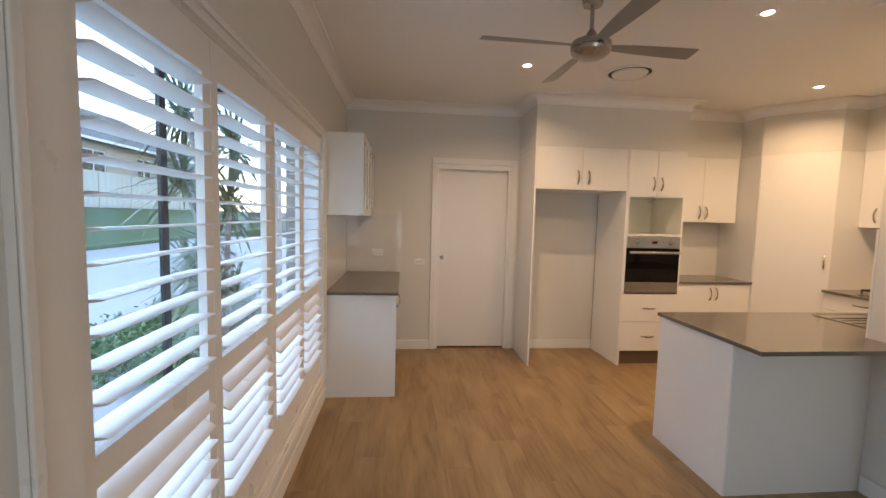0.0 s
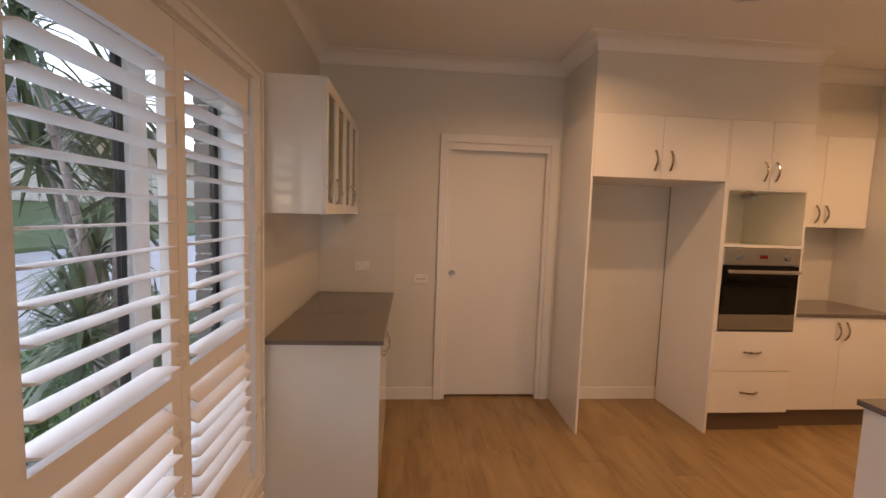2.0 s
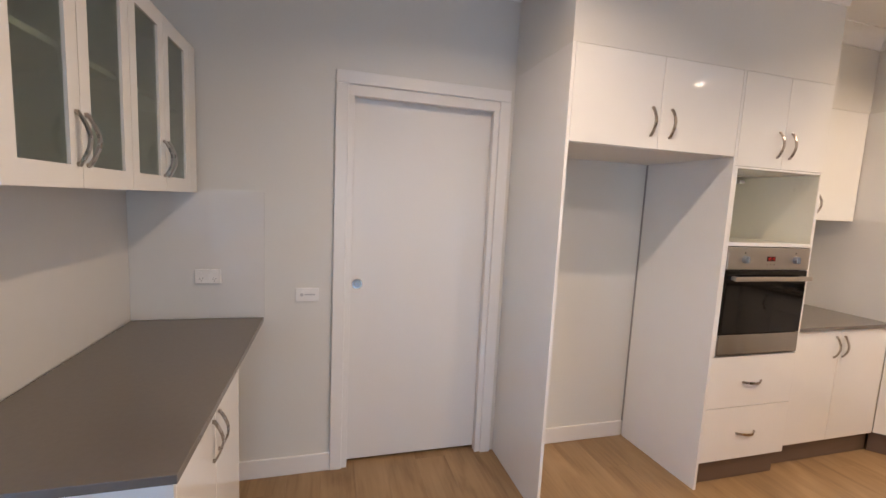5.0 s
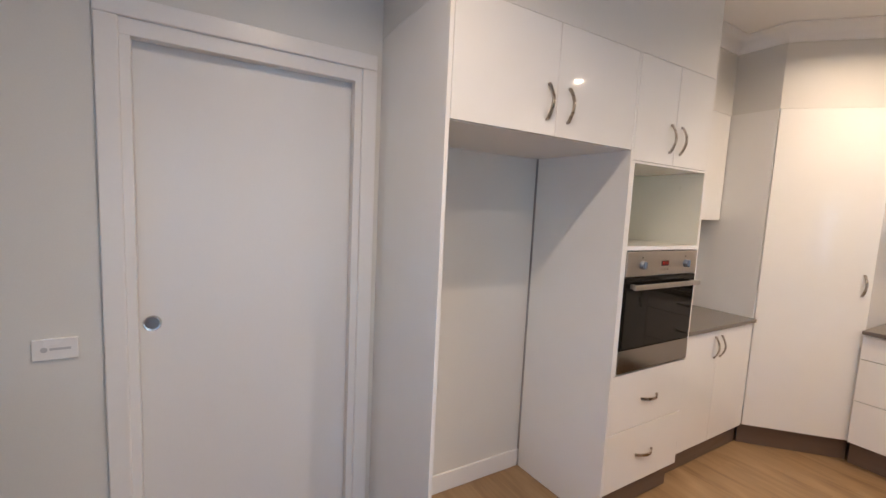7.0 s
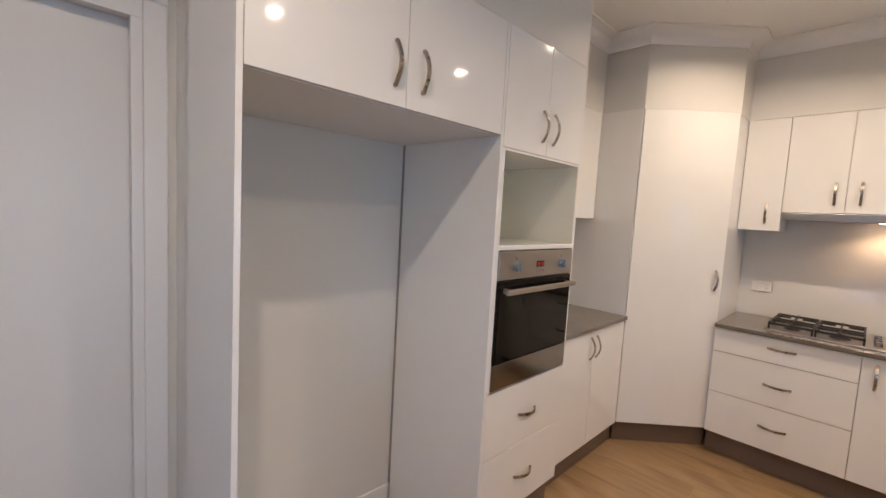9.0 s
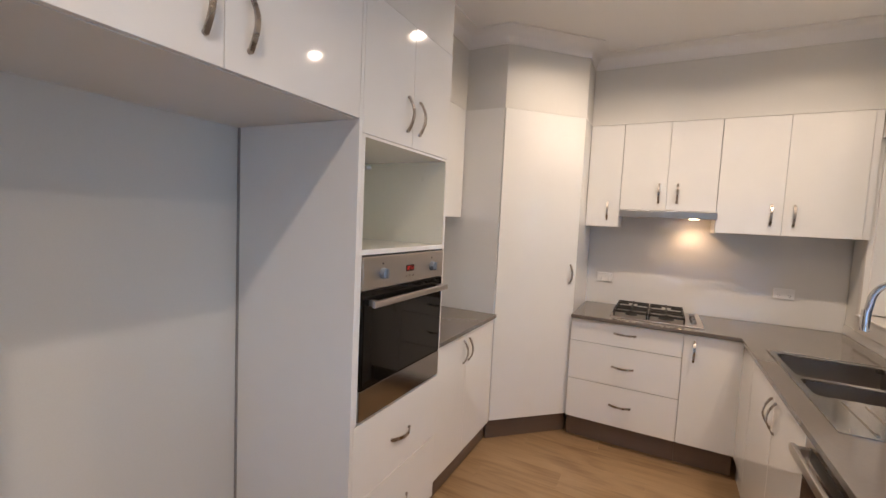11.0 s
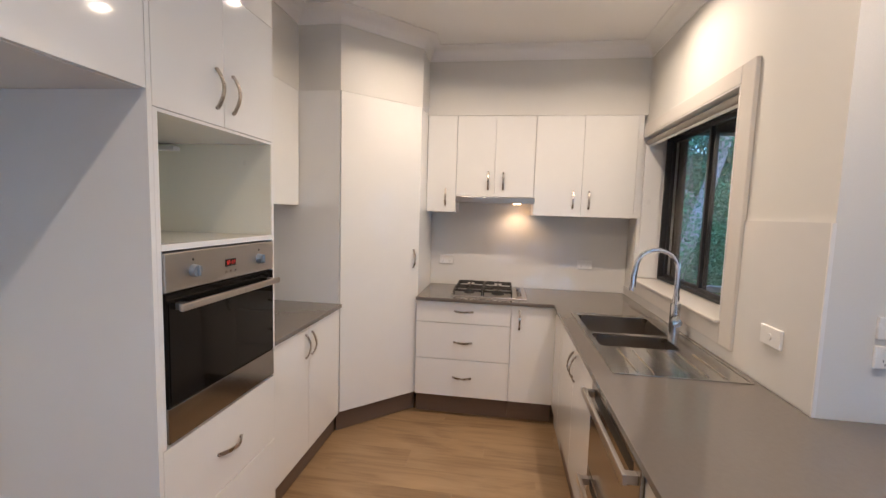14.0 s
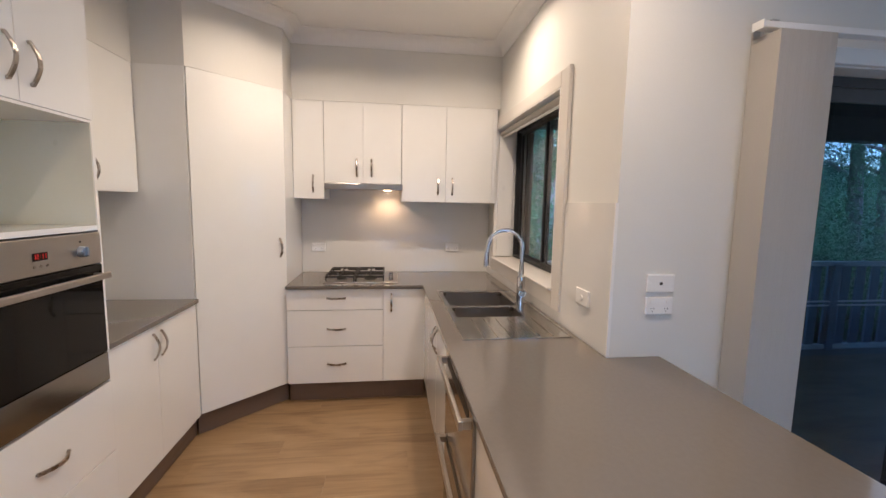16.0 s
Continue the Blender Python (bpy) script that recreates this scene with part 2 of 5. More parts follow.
# ---------- mesh helpers ----------
def box(bm, x0, x1, y0, y1, z0, z1, bevel=0.0):
    m = Matrix.Translation(((x0 + x1) / 2, (y0 + y1) / 2, (z0 + z1) / 2)) @ Matrix.Diagonal((x1 - x0, y1 - y0, z1 - z0, 1))
    made = bmesh.ops.create_cube(bm, size=1, matrix=m)["verts"]
    if bevel:
        edges = list({e for v in made for e in v.link_edges})
        bmesh.ops.bevel(bm, geom=edges, offset=bevel, segments=2, affect="EDGES", profile=0.5)
    return bm


def boxes(*rows, bevel=0.0):
    bm = bmesh.new()
    for r in rows:
        box(bm, *r, bevel=bevel)
    return bm


def cylinder(bm, centre, r, depth, axis="z", r2=None, segments=24):
    turn = {"z": Matrix.Identity(4), "x": Matrix.Rotation(radians(90), 4, "Y"), "y": Matrix.Rotation(radians(-90), 4, "X")}[axis]
    bmesh.ops.create_cone(bm, cap_ends=True, segments=segments, radius1=r, radius2=r if r2 is None else r2, depth=depth,
                          matrix=Matrix.Translation(centre) @ turn)
    return bm


def tube(bm, points, radii, segments=12, flat=None):
    """A swept tube along points; radii one number or one for each. flat: (across, thick, across direction) for a flat band."""
    pts = [Vector(p) for p in points]
    rings = []
    up = None
    for i, p in enumerate(pts):
        d = (pts[min(i + 1, len(pts) - 1)] - pts[max(i - 1, 0)]).normalized()
        if flat:
            side = Vector(flat[2]).normalized()
            nrm = d.cross(side).normalized()
            w, t = flat[0] / 2, flat[1] / 2
            ring = [p + side * a * w + nrm * b * t for a, b in ((-1, -1), (1, -1), (1, 1), (-1, 1))]
        else:
            if up is None:
                up = d.orthogonal().normalized()
            up = (up - d * up.dot(d)).normalized()
            other = d.cross(up)
            r = radii[i] if isinstance(radii, (list, tuple)) else radii
            ring = [p + (up * math.cos(2 * math.pi * k / segments) + other * math.sin(2 * math.pi * k / segments)) * r for k in range(segments)]
        rings.append([bm.verts.new(q) for q in ring])
    n = len(rings[0])
    for a, b in zip(rings, rings[1:]):
        for k in range(n):
            bm.faces.new((a[k], a[(k + 1) % n], b[(k + 1) % n], b[k]))
    bm.faces.new(list(reversed(rings[0])))
    bm.faces.new(rings[-1])
    return bm


def prism(bm, outline, z0, z1):
    low = [bm.verts.new((x, y, z0)) for x, y in outline]
    high = [bm.verts.new((x, y, z1)) for x, y in outline]
    n = len(outline)
    for i in range(n):
        bm.faces.new((low[i], low[(i + 1) % n], high[(i + 1) % n], high[i]))
    bm.faces.new(list(reversed(low)))
    bm.faces.new(high)
    return bm


def slab(us, vs, w0, w1, holes, place):
    """A slab with rectangular holes that go through it. us, vs: its extent; place(u, v, w) gives the point."""
    ul = sorted({*us, *(h[0] for h in holes), *(h[1] for h in holes)})
    vl = sorted({*vs, *(h[2] for h in holes), *(h[3] for h in holes)})
    solid = set()
    for i in range(len(ul) - 1):
        for j in range(len(vl) - 1):
            u, v = (ul[i] + ul[i + 1]) / 2, (vl[j] + vl[j + 1]) / 2
            if not any(h[0] < u < h[1] and h[2] < v < h[3] for h in holes):
                solid.add((i, j))
    bm = bmesh.new()
    made = {}

    def vert(i, j, w):
        if (i, j, w) not in made:
            made[i, j, w] = bm.verts.new(place(ul[i], vl[j], w))
        return made[i, j, w]

    for i, j in solid:
        bm.faces.new([vert(a, b, w1) for a, b in ((i, j), (i + 1, j), (i + 1, j + 1), (i, j + 1))])
        bm.faces.new([vert(a, b, w0) for a, b in ((i, j + 1), (i + 1, j + 1), (i + 1, j), (i, j))])
        for di, dj, c in ((-1, 0, ((i, j), (i, j + 1))), (1, 0, ((i + 1, j + 1), (i + 1, j))), (0, -1, ((i + 1, j), (i, j))), (0, 1, ((i, j + 1), (i + 1, j + 1)))):
            if (i + di, j + dj) not in solid:
                (a, b), (c2, d2) = c
                bm.faces.new((vert(a, b, w0), vert(a, b, w1), vert(c2, d2, w1), vert(c2, d2, w0)))
    bmesh.ops.recalc_face_normals(bm, faces=bm.faces)
    return bm


def mesh_from(name, bm, mat, smooth=None):
    bmesh.ops.recalc_face_normals(bm, faces=bm.faces)
    me = bpy.data.meshes.new(name)
    bm.to_mesh(me)
    bm.free()
    me.materials.append(mat)
    if smooth is not None:
        me.shade_smooth()
        me.set_sharp_from_angle(angle=radians(smooth))
    return me


def structure(name, bm, mat, label, category="", smooth=None):
    return tagged(new(name, mesh_from(name, bm, mat, smooth)), label, category or name.split("_")[0], kind="structure")


def thing(name, label, category, m=None, group=""):
    ob = new(name)
    ob.empty_display_size = 0.1
    ob.matrix_world = m or Matrix.Identity(4)
    return tagged(ob, label, category, group)


def part(name, bm, mat, parent, label="", smooth=None):
    ob = new(name, mesh_from(name, bm, mat, smooth))
    ob.parent = parent
    return tagged(ob, label)


# ---------- walls, floor slab, ceiling ----------
def place_x(x0):
    return lambda u, v, w: (x0 + w, u, v)


def place_y(y0):
    return lambda u, v, w: (u, y0 + w, v)


WIN = (3.345, 5.86, 0.28, 2.11)
structure("wall_west", slab((Y0, YN + 0.25), (-0.05, CEIL), -0.27, 0, [WIN], place_x(XW)), WALL, "light grey painted plaster wall with a wide window opening", "wall")
structure("wall_north", slab((XW, XE + 0.25), (-0.05, CEIL), 0, 0.2, [(1.294, 2.152, -0.05, 2.128)], place_y(YN)), WALL, "light grey painted plaster wall with a door opening", "wall")
structure("wall_east", slab((YS - 0.25, YN), (-0.05, CEIL), 0, 0.25, [], place_x(XE)), WALL, "light grey painted kitchen wall", "wall")
structure("wall_sink", slab((XB, XE), (-0.05, CEIL), -0.29, 0, [(4.185, 5.475, 1.06, 2.12)], place_y(YS)), WALL, "light grey painted wall with the kitchen window", "wall")
structure("wall_living", slab((Y0, YS - 0.29), (-0.05, CEIL), 0, 0.25, [(1.75, 3.98, -0.05, 2.10)], place_x(XB)), WALL, "pale painted wall with a sliding door opening", "wall")
structure("wall_south", slab((XW, XB + 0.25), (-0.05, CEIL), -0.2, 0, [(0.65, 3.25, 0.4, 2.1)], place_y(Y0)), WALL, "plain painted end wall with an opening added for the fill light", "wall")
structure("wall_hall_back", slab((1.0, 2.5), (-0.05, 2.4), 0, 0.1, [], place_y(YN + 0.45)), WALL, "plain wall behind the closed sliding door", "wall")
# Unseen sides and lid, added so no sky light leaks round the door.
structure("wall_hall_side", boxes((1.0, 1.1, YN + 0.201, YN + 0.449, -0.05, 2.4), (2.4, 2.5, YN + 0.201, YN + 0.449, -0.05, 2.4), (1.0, 2.5, YN + 0.201, YN + 0.55, 2.401, 2.45)), WALL, "unseen walls added to stop sky light leaking behind the sliding door", "wall")
structure("ceiling", boxes((XW - 0.27, XE + 0.25, Y0 - 0.2, YN + 0.25, CEIL, CEIL + 0.12)), CEILING, "flat white plasterboard ceiling", "ceiling")
structure("floor_slab", boxes((XW - 0.27, XE + 0.25, Y0 - 0.2, YN + 0.6, -0.15, -0.012)), MORTAR, "concrete slab under the floor planks", "floor")

# bulkheads over the cupboards, flush with their fronts
FACE = [(2.235, 6.587), (3.857, 6.587), (3.857, 6.922), (4.737, 6.922), (4.737, 6.640), (5.172, 6.199), (5.432, 6.199), (5.432, YS)]
structure("wall_bulkhead", prism(bmesh.new(), [(2.235, YN)] + FACE + [(XE, YS), (XE, YN)], TOP + 0.001, CEIL), WALL, "light grey painted bulkhead above the cupboards", "wall")


def cornice(path, drop=0.094, out=0.094):
    """Coved cornice swept round a closed path with mitred corners; the room lies to the right."""
    prof = [(0.0, -drop), (0.008, -drop), (0.008, -drop + 0.012)]
    for k in range(7):
        a = math.pi / 2 * k / 6
        prof.append((0.008 + (out - 0.020) * (1 - math.cos(a)), -drop + 0.012 + (drop - 0.020) * math.sin(a)))
    prof += [(out, -0.008), (out, 0.0)]
    n = len(path)
    bm = bmesh.new()
    rings = []
    for i in range(n):
        p, a, b = Vector(path[i]), Vector(path[i - 1]), Vector(path[(i + 1) % n])
        d1, d2 = (p - a).normalized(), (b - p).normalized()
        n1, n2 = Vector((d1.y, -d1.x)), Vector((d2.y, -d2.x))
        mit = (n1 + n2) / (1 + n1.dot(n2))
        rings.append([bm.verts.new((p.x + mit.x * o, p.y + mit.y * o, CEIL + z)) for o, z in prof])
    for i in range(n):
        r, s = rings[i], rings[(i + 1) % n]
        for k in range(len(prof) - 1):
            bm.faces.new((r[k], s[k], s[k + 1], r[k + 1]))
    return bm


structure("trim_cornice", cornice([(XW, Y0), (XW, YN), (2.235, YN)] + FACE + [(XB, YS), (XB, Y0)]), CEILING, "white coved plaster cornice", "cornice", smooth=40)


def skirting(name, x0, x1, y0, y1):
    bm = boxes((x0, x1, y0, y1, 0.0, 0.105), bevel=0.004)
    structure(name, bm, TRIM, "white painted timber skirting board", "baseboard")


skirting("baseboard", XW, XW + 0.014, Y0 + 0.02, 5.895)
skirting("baseboard", XW + 0.002, 1.238, YN - 0.014, YN)
skirting("baseboard", 2.253, 3.180, YN - 0.014, YN)
skirting("baseboard", XB - 0.014, XB, 4.06, 4.53)
skirting("baseboard", XB - 0.014, XB, Y0 + 0.02, 1.68)

# low wall under the breakfast bar
structure("wall_bar", boxes((2.763, XB - 0.002, 4.537, 4.60, 0.0, 0.872)), WALL, "low grey painted wall under the breakfast bar", "wall")


# ---------- handles and cabinets ----------
def bow_handle(parent, u, z, length=0.135, upright=True, v=0.0):
    """Bowed flat-bar handle that stands off the front plane v (towards -y)."""
    pts = []
    for k in range(13):
        s = k / 12
        off = -0.004 - 0.026 * math.sin(math.pi * s)
        along = (s - 0.5) * length
        pts.append((u, v + off, z + along) if upright else (u + along, v + off, z))
    bm = bmesh.new()
    tube(bm, pts, 0, flat=(0.013, 0.006, (1, 0, 0) if upright else (0, 0, 1)))
    for s in (-0.5, 0.5):
        e = s * (length - 0.006)
        c = (u, v - 0.003, z + e) if upright else (u + e, v - 0.003, z)
        cylinder(bm, c, 0.0065, 0.008, "y", segments=12)
    return part("handle", bm, NICKEL, parent, "bowed brushed nickel handle", smooth=40)


def front(parent, kind, u0, u1, z0, z1, handle=None, mat=None, gap=0.0012):
    bm = boxes((u0 + gap, u1 - gap, 0.0, 0.018, z0 + gap, z1 - gap), bevel=0.0012)
    ob = part(kind, bm, mat or GLOSS, parent)
    if handle:
        way, a, b = handle
        bow_handle(ob, a, b, upright=way == "v")
    return ob


def cabinet(name, label, m, width, depth, z0, z1, fronts, kick=0.0, category="cabinet", group="", kick_in=0.05, kick_more=0.0):
    root = thing(name, label, category, m, group)
    part("body", boxes((0.0, width, 0.019, depth, z0, z1)), SATIN, root)
    if kick:
        part("kickboard", boxes((0.0, width + kick_more, kick_in, kick_in + 0.016, 0.0, z0 - 0.001)), KICK, root, "brown kickboard")
    for f in fronts:
        front(root, *f)
    return root


def plate(m, w=0.118, h=0.072, kind="socket", label="white plastic double power point"):
    """A wall plate on the plane y = 0 of m, facing -y."""
    root = thing("power_point" if kind == "socket" else "switch_plate", label, "power point" if kind == "socket" else "switch", m)
    part("plate", boxes((-w / 2, w / 2, -0.011, 0.0, -h / 2, h / 2), bevel=0.003), PLATE, root)
    if kind == "socket":
        for s in (-1, 1):
            part("rocker", boxes((s * 0.036 - 0.008, s * 0.036 + 0.008, -0.014, -0.0105, 0.012, 0.026), bevel=0.001), PLATE, root)
            bm = bmesh.new()
            for dx, dz in ((-0.006, 0.002), (0.006, 0.002), (0.0, -0.010)):
                box(bm, s * 0.030 + dx - 0.001, s * 0.030 + dx + 0.001, -0.0118, -0.0105, dz - 0.016, dz - 0.009)
            part("pin_slots", bm, SLOT, root)
    elif kind == "switch":
        bm = bmesh.new()
        cylinder(bm, (0, -0.0125, 0), 0.012, 0.004, "y", segments=24)
        part("button", bm, PLATE, root, "round push button", smooth=40)
    elif kind == "printed":
        bm = bmesh.new()
        cylinder(bm, (-0.028, -0.0112, 0.0), 0.009, 0.0012, "y", segments=16)
        box(bm, -0.014, 0.040, -0.0122, -0.0105, -0.003, 0.005)
        part("print", bm, INK, root, "small grey printed mark")
    elif kind == "dot":
        part("outlet", boxes((-0.006, 0.006, -0.0125, -0.0105, -0.006, 0.006)), SLOT, root)
    return root


def stone_top(name, label, bm):
    ob = new(name, mesh_from(name, bm, STONE))
    bev = ob.modifiers.new("arris", "BEVEL")
    bev.width, bev.segments, bev.limit_method = 0.002, 2, "ANGLE"
    return tagged(ob, label, "worktop")


def flat_z(u, v, w):
    return (u, v, w)


# ---------- left nook: base cabinet, worktop, glass-door wall cabinet ----------
nook = thing("base_cabinet", "gloss white two-door base cabinet under a grey worktop", "cabinet", pose(0.878, 5.905, 0, 0, 0, 90))
part("body", boxes((0.018, 0.715, 0.019, 0.586, 0.14, 0.874)), SATIN, nook)
part("end_panel", boxes((0.0, 0.017, 0.0, 0.586, 0.0, 0.874), bevel=0.001), GLOSS, nook)
part("kickboard", boxes((0.018, 0.715, 0.05, 0.066, 0.0, 0.139)), KICK, nook, "brown kickboard")
front(nook, "door", 0.018, 0.366, 0.14, 0.872, ("v", 0.332, 0.765))
front(nook, "door", 0.366, 0.715, 0.14, 0.872, ("v", 0.400, 0.765))
stone_top("worktop", "short grey stone worktop in the nook", slab((XW + 0.009, 0.895), (5.878, YN - 0.009), 0.876, CT, [], flat_z))

wall_unit = thing("wall_cabinet", "white wall cabinet with four frosted glass doors", "cabinet", pose(0.600, 5.892, 0, 0, 0, 90))
part("back", boxes((0.0, 1.235, 0.30, 0.308, 1.53, 2.19)), GLOSS, wall_unit)
for u0, u1 in ((0.0, 0.016), (0.575, 0.591), (1.135, 1.235)):
    part("side_panel", boxes((u0, u1, 0.0195, 0.2995, 1.53, 2.19)), GLOSS, wall_unit)
for u0, u1 in ((0.0165, 0.5745), (0.5915, 1.1345)):
    part("bottom_board", boxes((u0, u1, 0.0195, 0.2995, 1.53, 1.546)), GLOSS, wall_unit)
    part("top_board", boxes((u0, u1, 0.0195, 0.2995, 2.174, 2.19)), GLOSS, wall_unit)
    part("shelf", boxes((u0, u1, 0.04, 0.2995, 1.87, 1.886)), SATIN, wall_unit)
part("filler", boxes((1.146, 1.245, 0.0, 0.018, 1.53, 2.19)), GLOSS, wall_unit)
for k in range(4):
    a = 0.004 + k * 0.2855
    b = a + 0.2855
    fr = slab((a + 0.0015, b - 0.0015), (1.531, 2.189), 0.0, 0.019, [(a + 0.050, b - 0.050, 1.588, 2.132)], lambda u, v, w: (u, w, v))
    dr = part("door", fr, GLOSS, wall_unit)
    part("pane", boxes((a + 0.049, b - 0.049, 0.008, 0.012, 1.587, 2.133)), FROST, dr, "green-grey frosted pane")
    bow_handle(dr, b - 0.022 if k % 2 == 0 else a + 0.022, 1.655)

tagged(new("splashback", mesh_from("splashback", boxes((XW, XW + 0.007, 5.895, YN - 0.001, CT + 0.001, 1.546)), SPLASH)), "glossy pale splashback on the nook wall", "splashback", kind="structure")
tagged(new("splashback", mesh_from("splashback", boxes((XW + 0.008, 0.897, YN - 0.007, YN, CT + 0.001, 1.546)), SPLASH)), "glossy pale splashback beside the door", "splashback", kind="structure")
plate(pose(0.638, YN - 0.007, 1.117))
plate(pose(1.110, YN, 1.017), kind="printed", label="white wall plate with small grey print")

# ---------- sliding door ----------
door = tagged(new("door_1", mesh_from("door_1", boxes((1.297, 2.148, YN + 0.045, YN + 0.083, 0.017, 2.120), bevel=0.002), DOOR)), "closed white flush sliding door", "door", kind="structure")
bm = bmesh.new()
cylinder(bm, (1.372, YN + 0.0445, 1.063), 0.030, 0.004, "y", segments=32)
pull = part("flush_pull", bm, NICKEL, door, "round satin nickel flush pull", smooth=40)
bm = bmesh.new()
rings = []
for r, y in ((0.0295, 0.0424), (0.0275, 0.0405), (0.0245, 0.0405), (0.0225, 0.0420)):
    rings.append([bm.verts.new((1.372 + r * math.cos(2 * math.pi * k / 32), YN + y, 1.063 + r * math.sin(2 * math.pi * k / 32))) for k in range(32)])
for a, b in zip(rings, rings[1:]):
    for k in range(32):
        bm.faces.new((a[k], a[(k + 1) % 32], b[(k + 1) % 32], b[k]))
part("rim", bm, CHROME, pull, "bright raised rim", smooth=40)
# Flat disc; dark steel puts in the shadow of the hollow cup.
bm = bmesh.new()
cylinder(bm, (1.372, YN + 0.0422, 1.063), 0.0225, 0.001, "y", segments=32)
part("cup", bm, DARK_STEEL, pull, "flat finger cup, its recess shade put in as dark steel", smooth=40)


def architrave(x0, x1, y, z1, w, t, floor=0.0):
    """Door casing of two stiles and a head, facing -y."""
    bm = boxes((x0, x0 + w, y - t, y, floor, z1 - w), (x1 - w, x1, y - t, y, floor, z1 - w), (x0, x1, y - t, y, z1 - w, z1), bevel=0.005)
    return bm


frame_1 = structure("trim_door", architrave(1.238, 2.209, YN, 2.190, 0.066, 0.020), TRIM, "white painted door architrave", "architrave")
structure("trim_jamb", boxes((1.296, 1.334, YN - 0.006, YN + 0.040, 0.0, 2.069), (2.113, 2.150, YN - 0.006, YN + 0.040, 0.0, 2.069), (1.296, 2.150, YN - 0.006, YN + 0.040, 2.0692, 2.126), bevel=0.002), TRIM, "white door jamb lining", "architrave")

# ---------- fridge recess and oven tower ----------
YF = 6.585
recess = thing("fridge_cabinet", "gloss white cabinet over an empty fridge recess", "cabinet", pose(2.235, YF, 0))
part("side_panel", boxes((0.0, 0.016, 0.0, YN - YF - 0.001, 0.0, TOP), bevel=0.001), GLOSS, recess)
bm = boxes((0.979, 0.995, 0.0, YN - YF - 0.014, 1.8412, TOP), bevel=0.001)
prism(bm, [(0.979, 0.0), (0.995, 0.0), (0.995, YN - YF - 0.014), (0.9535, YN - YF - 0.014)], 0.0, 1.841)
part("side_panel", bm, GLOSS, recess)
part("back_joint", boxes((0.9515, 0.9535, YN - YF - 0.0155, YN - YF - 0.001, 0.106, 1.841)), JOINT, recess, "dark joint at the back of the recess")
part("body", boxes((0.017, 0.978, 0.019, YN - YF - 0.002, 1.842, TOP)), SATIN, recess)
front(recess, "door", 0.017, 0.499, 1.842, TOP, ("v", 0.452, 1.968))
front(recess, "door", 0.499, 0.978, 1.842, TOP, ("v", 0.563, 1.968))

tower = thing("oven_tower", "tall gloss white oven cabinet with an open niche", "cabinet", pose(3.231, YF, 0))
TW, TD = 0.624, YN - YF - 0.002
for u in (0.0, TW - 0.016):
    part("side_panel", boxes((u, u + 0.016, 0.0185, TD, 0.0 if u == 0 else 0.15, TOP)), SATIN, tower)
    part("edge_strip", boxes((u, u + 0.016, 0.0, 0.0184, 0.7725, 1.7995)), GLOSS, tower)
part("back", boxes((0.0165, TW - 0.0165, 0.55, TD, 0.15, TOP)), CREAM, tower)
for u in (0.0162, TW - 0.0192):
    part("niche_lining", boxes((u, u + 0.003, 0.002, 0.549, 1.4045, 1.7885)), CREAM, tower)
part("drawer_box", boxes((0.0165, TW - 0.0165, 0.02, 0.549, 0.15, 0.765)), SATIN, tower)
part("top_box", boxes((0.0165, TW - 0.0165, 0.02, 0.549, 1.800, TOP)), SATIN, tower)
part("niche_shelf", boxes((0.017, TW - 0.017, 0.0, 0.549, 1.384, 1.404), bevel=0.001), GLOSS, tower)
part("niche_top", boxes((0.017, TW - 0.017, 0.001, 0.549, 1.789, 1.799)), GLOSS, tower)
part("kickboard", boxes((0.016, TW + 0.001, 0.05, 0.066, 0.0, 0.149)), KICK, tower, "brown kickboard")
part("cleat", boxes((0.565, 0.6045, 0.43, 0.5495, 1.758, 1.776), bevel=0.002), SATIN, tower, "small board cleat in the niche corner")
front(tower, "door", 0.0, 0.309, 1.800, TOP, ("v", 0.270, 1.925))
front(tower, "door", 0.309, TW, 1.800, TOP, ("v", 0.357, 1.925))
front(tower, "drawer", 0.0, TW, 0.472, 0.770, ("h", 0.308, 0.617))
front(tower, "drawer", 0.0, TW, 0.155, 0.470, ("h", 0.308, 0.312))


def seven_segment(bm, text, u, z, h, y):
    """Clock digits out of thin bars."""
    lit = {"1": "bc", "2": "abged", "3": "abgcd", "0": "abcdef", "4": "fgbc"}
    w, t = h * 0.5, h * 0.13
    bars = {"a": (0, w, h - t, h), "d": (0, w, 0, t), "g": (0, w, h / 2 - t / 2, h / 2 + t / 2), "f": (0, t, h / 2, h), "b": (w - t, w, h / 2, h), "e": (0, t, 0, h / 2), "c": (w - t, w, 0, h / 2)}
    for k, ch in enumerate(text):
        for s in lit[ch]:
            a, b, c, d = bars[s]
            box(bm, u + k * w * 1.5 + a, u + k * w * 1.5 + b, y - 0.0006, y, z + c, z + d)
    return bm


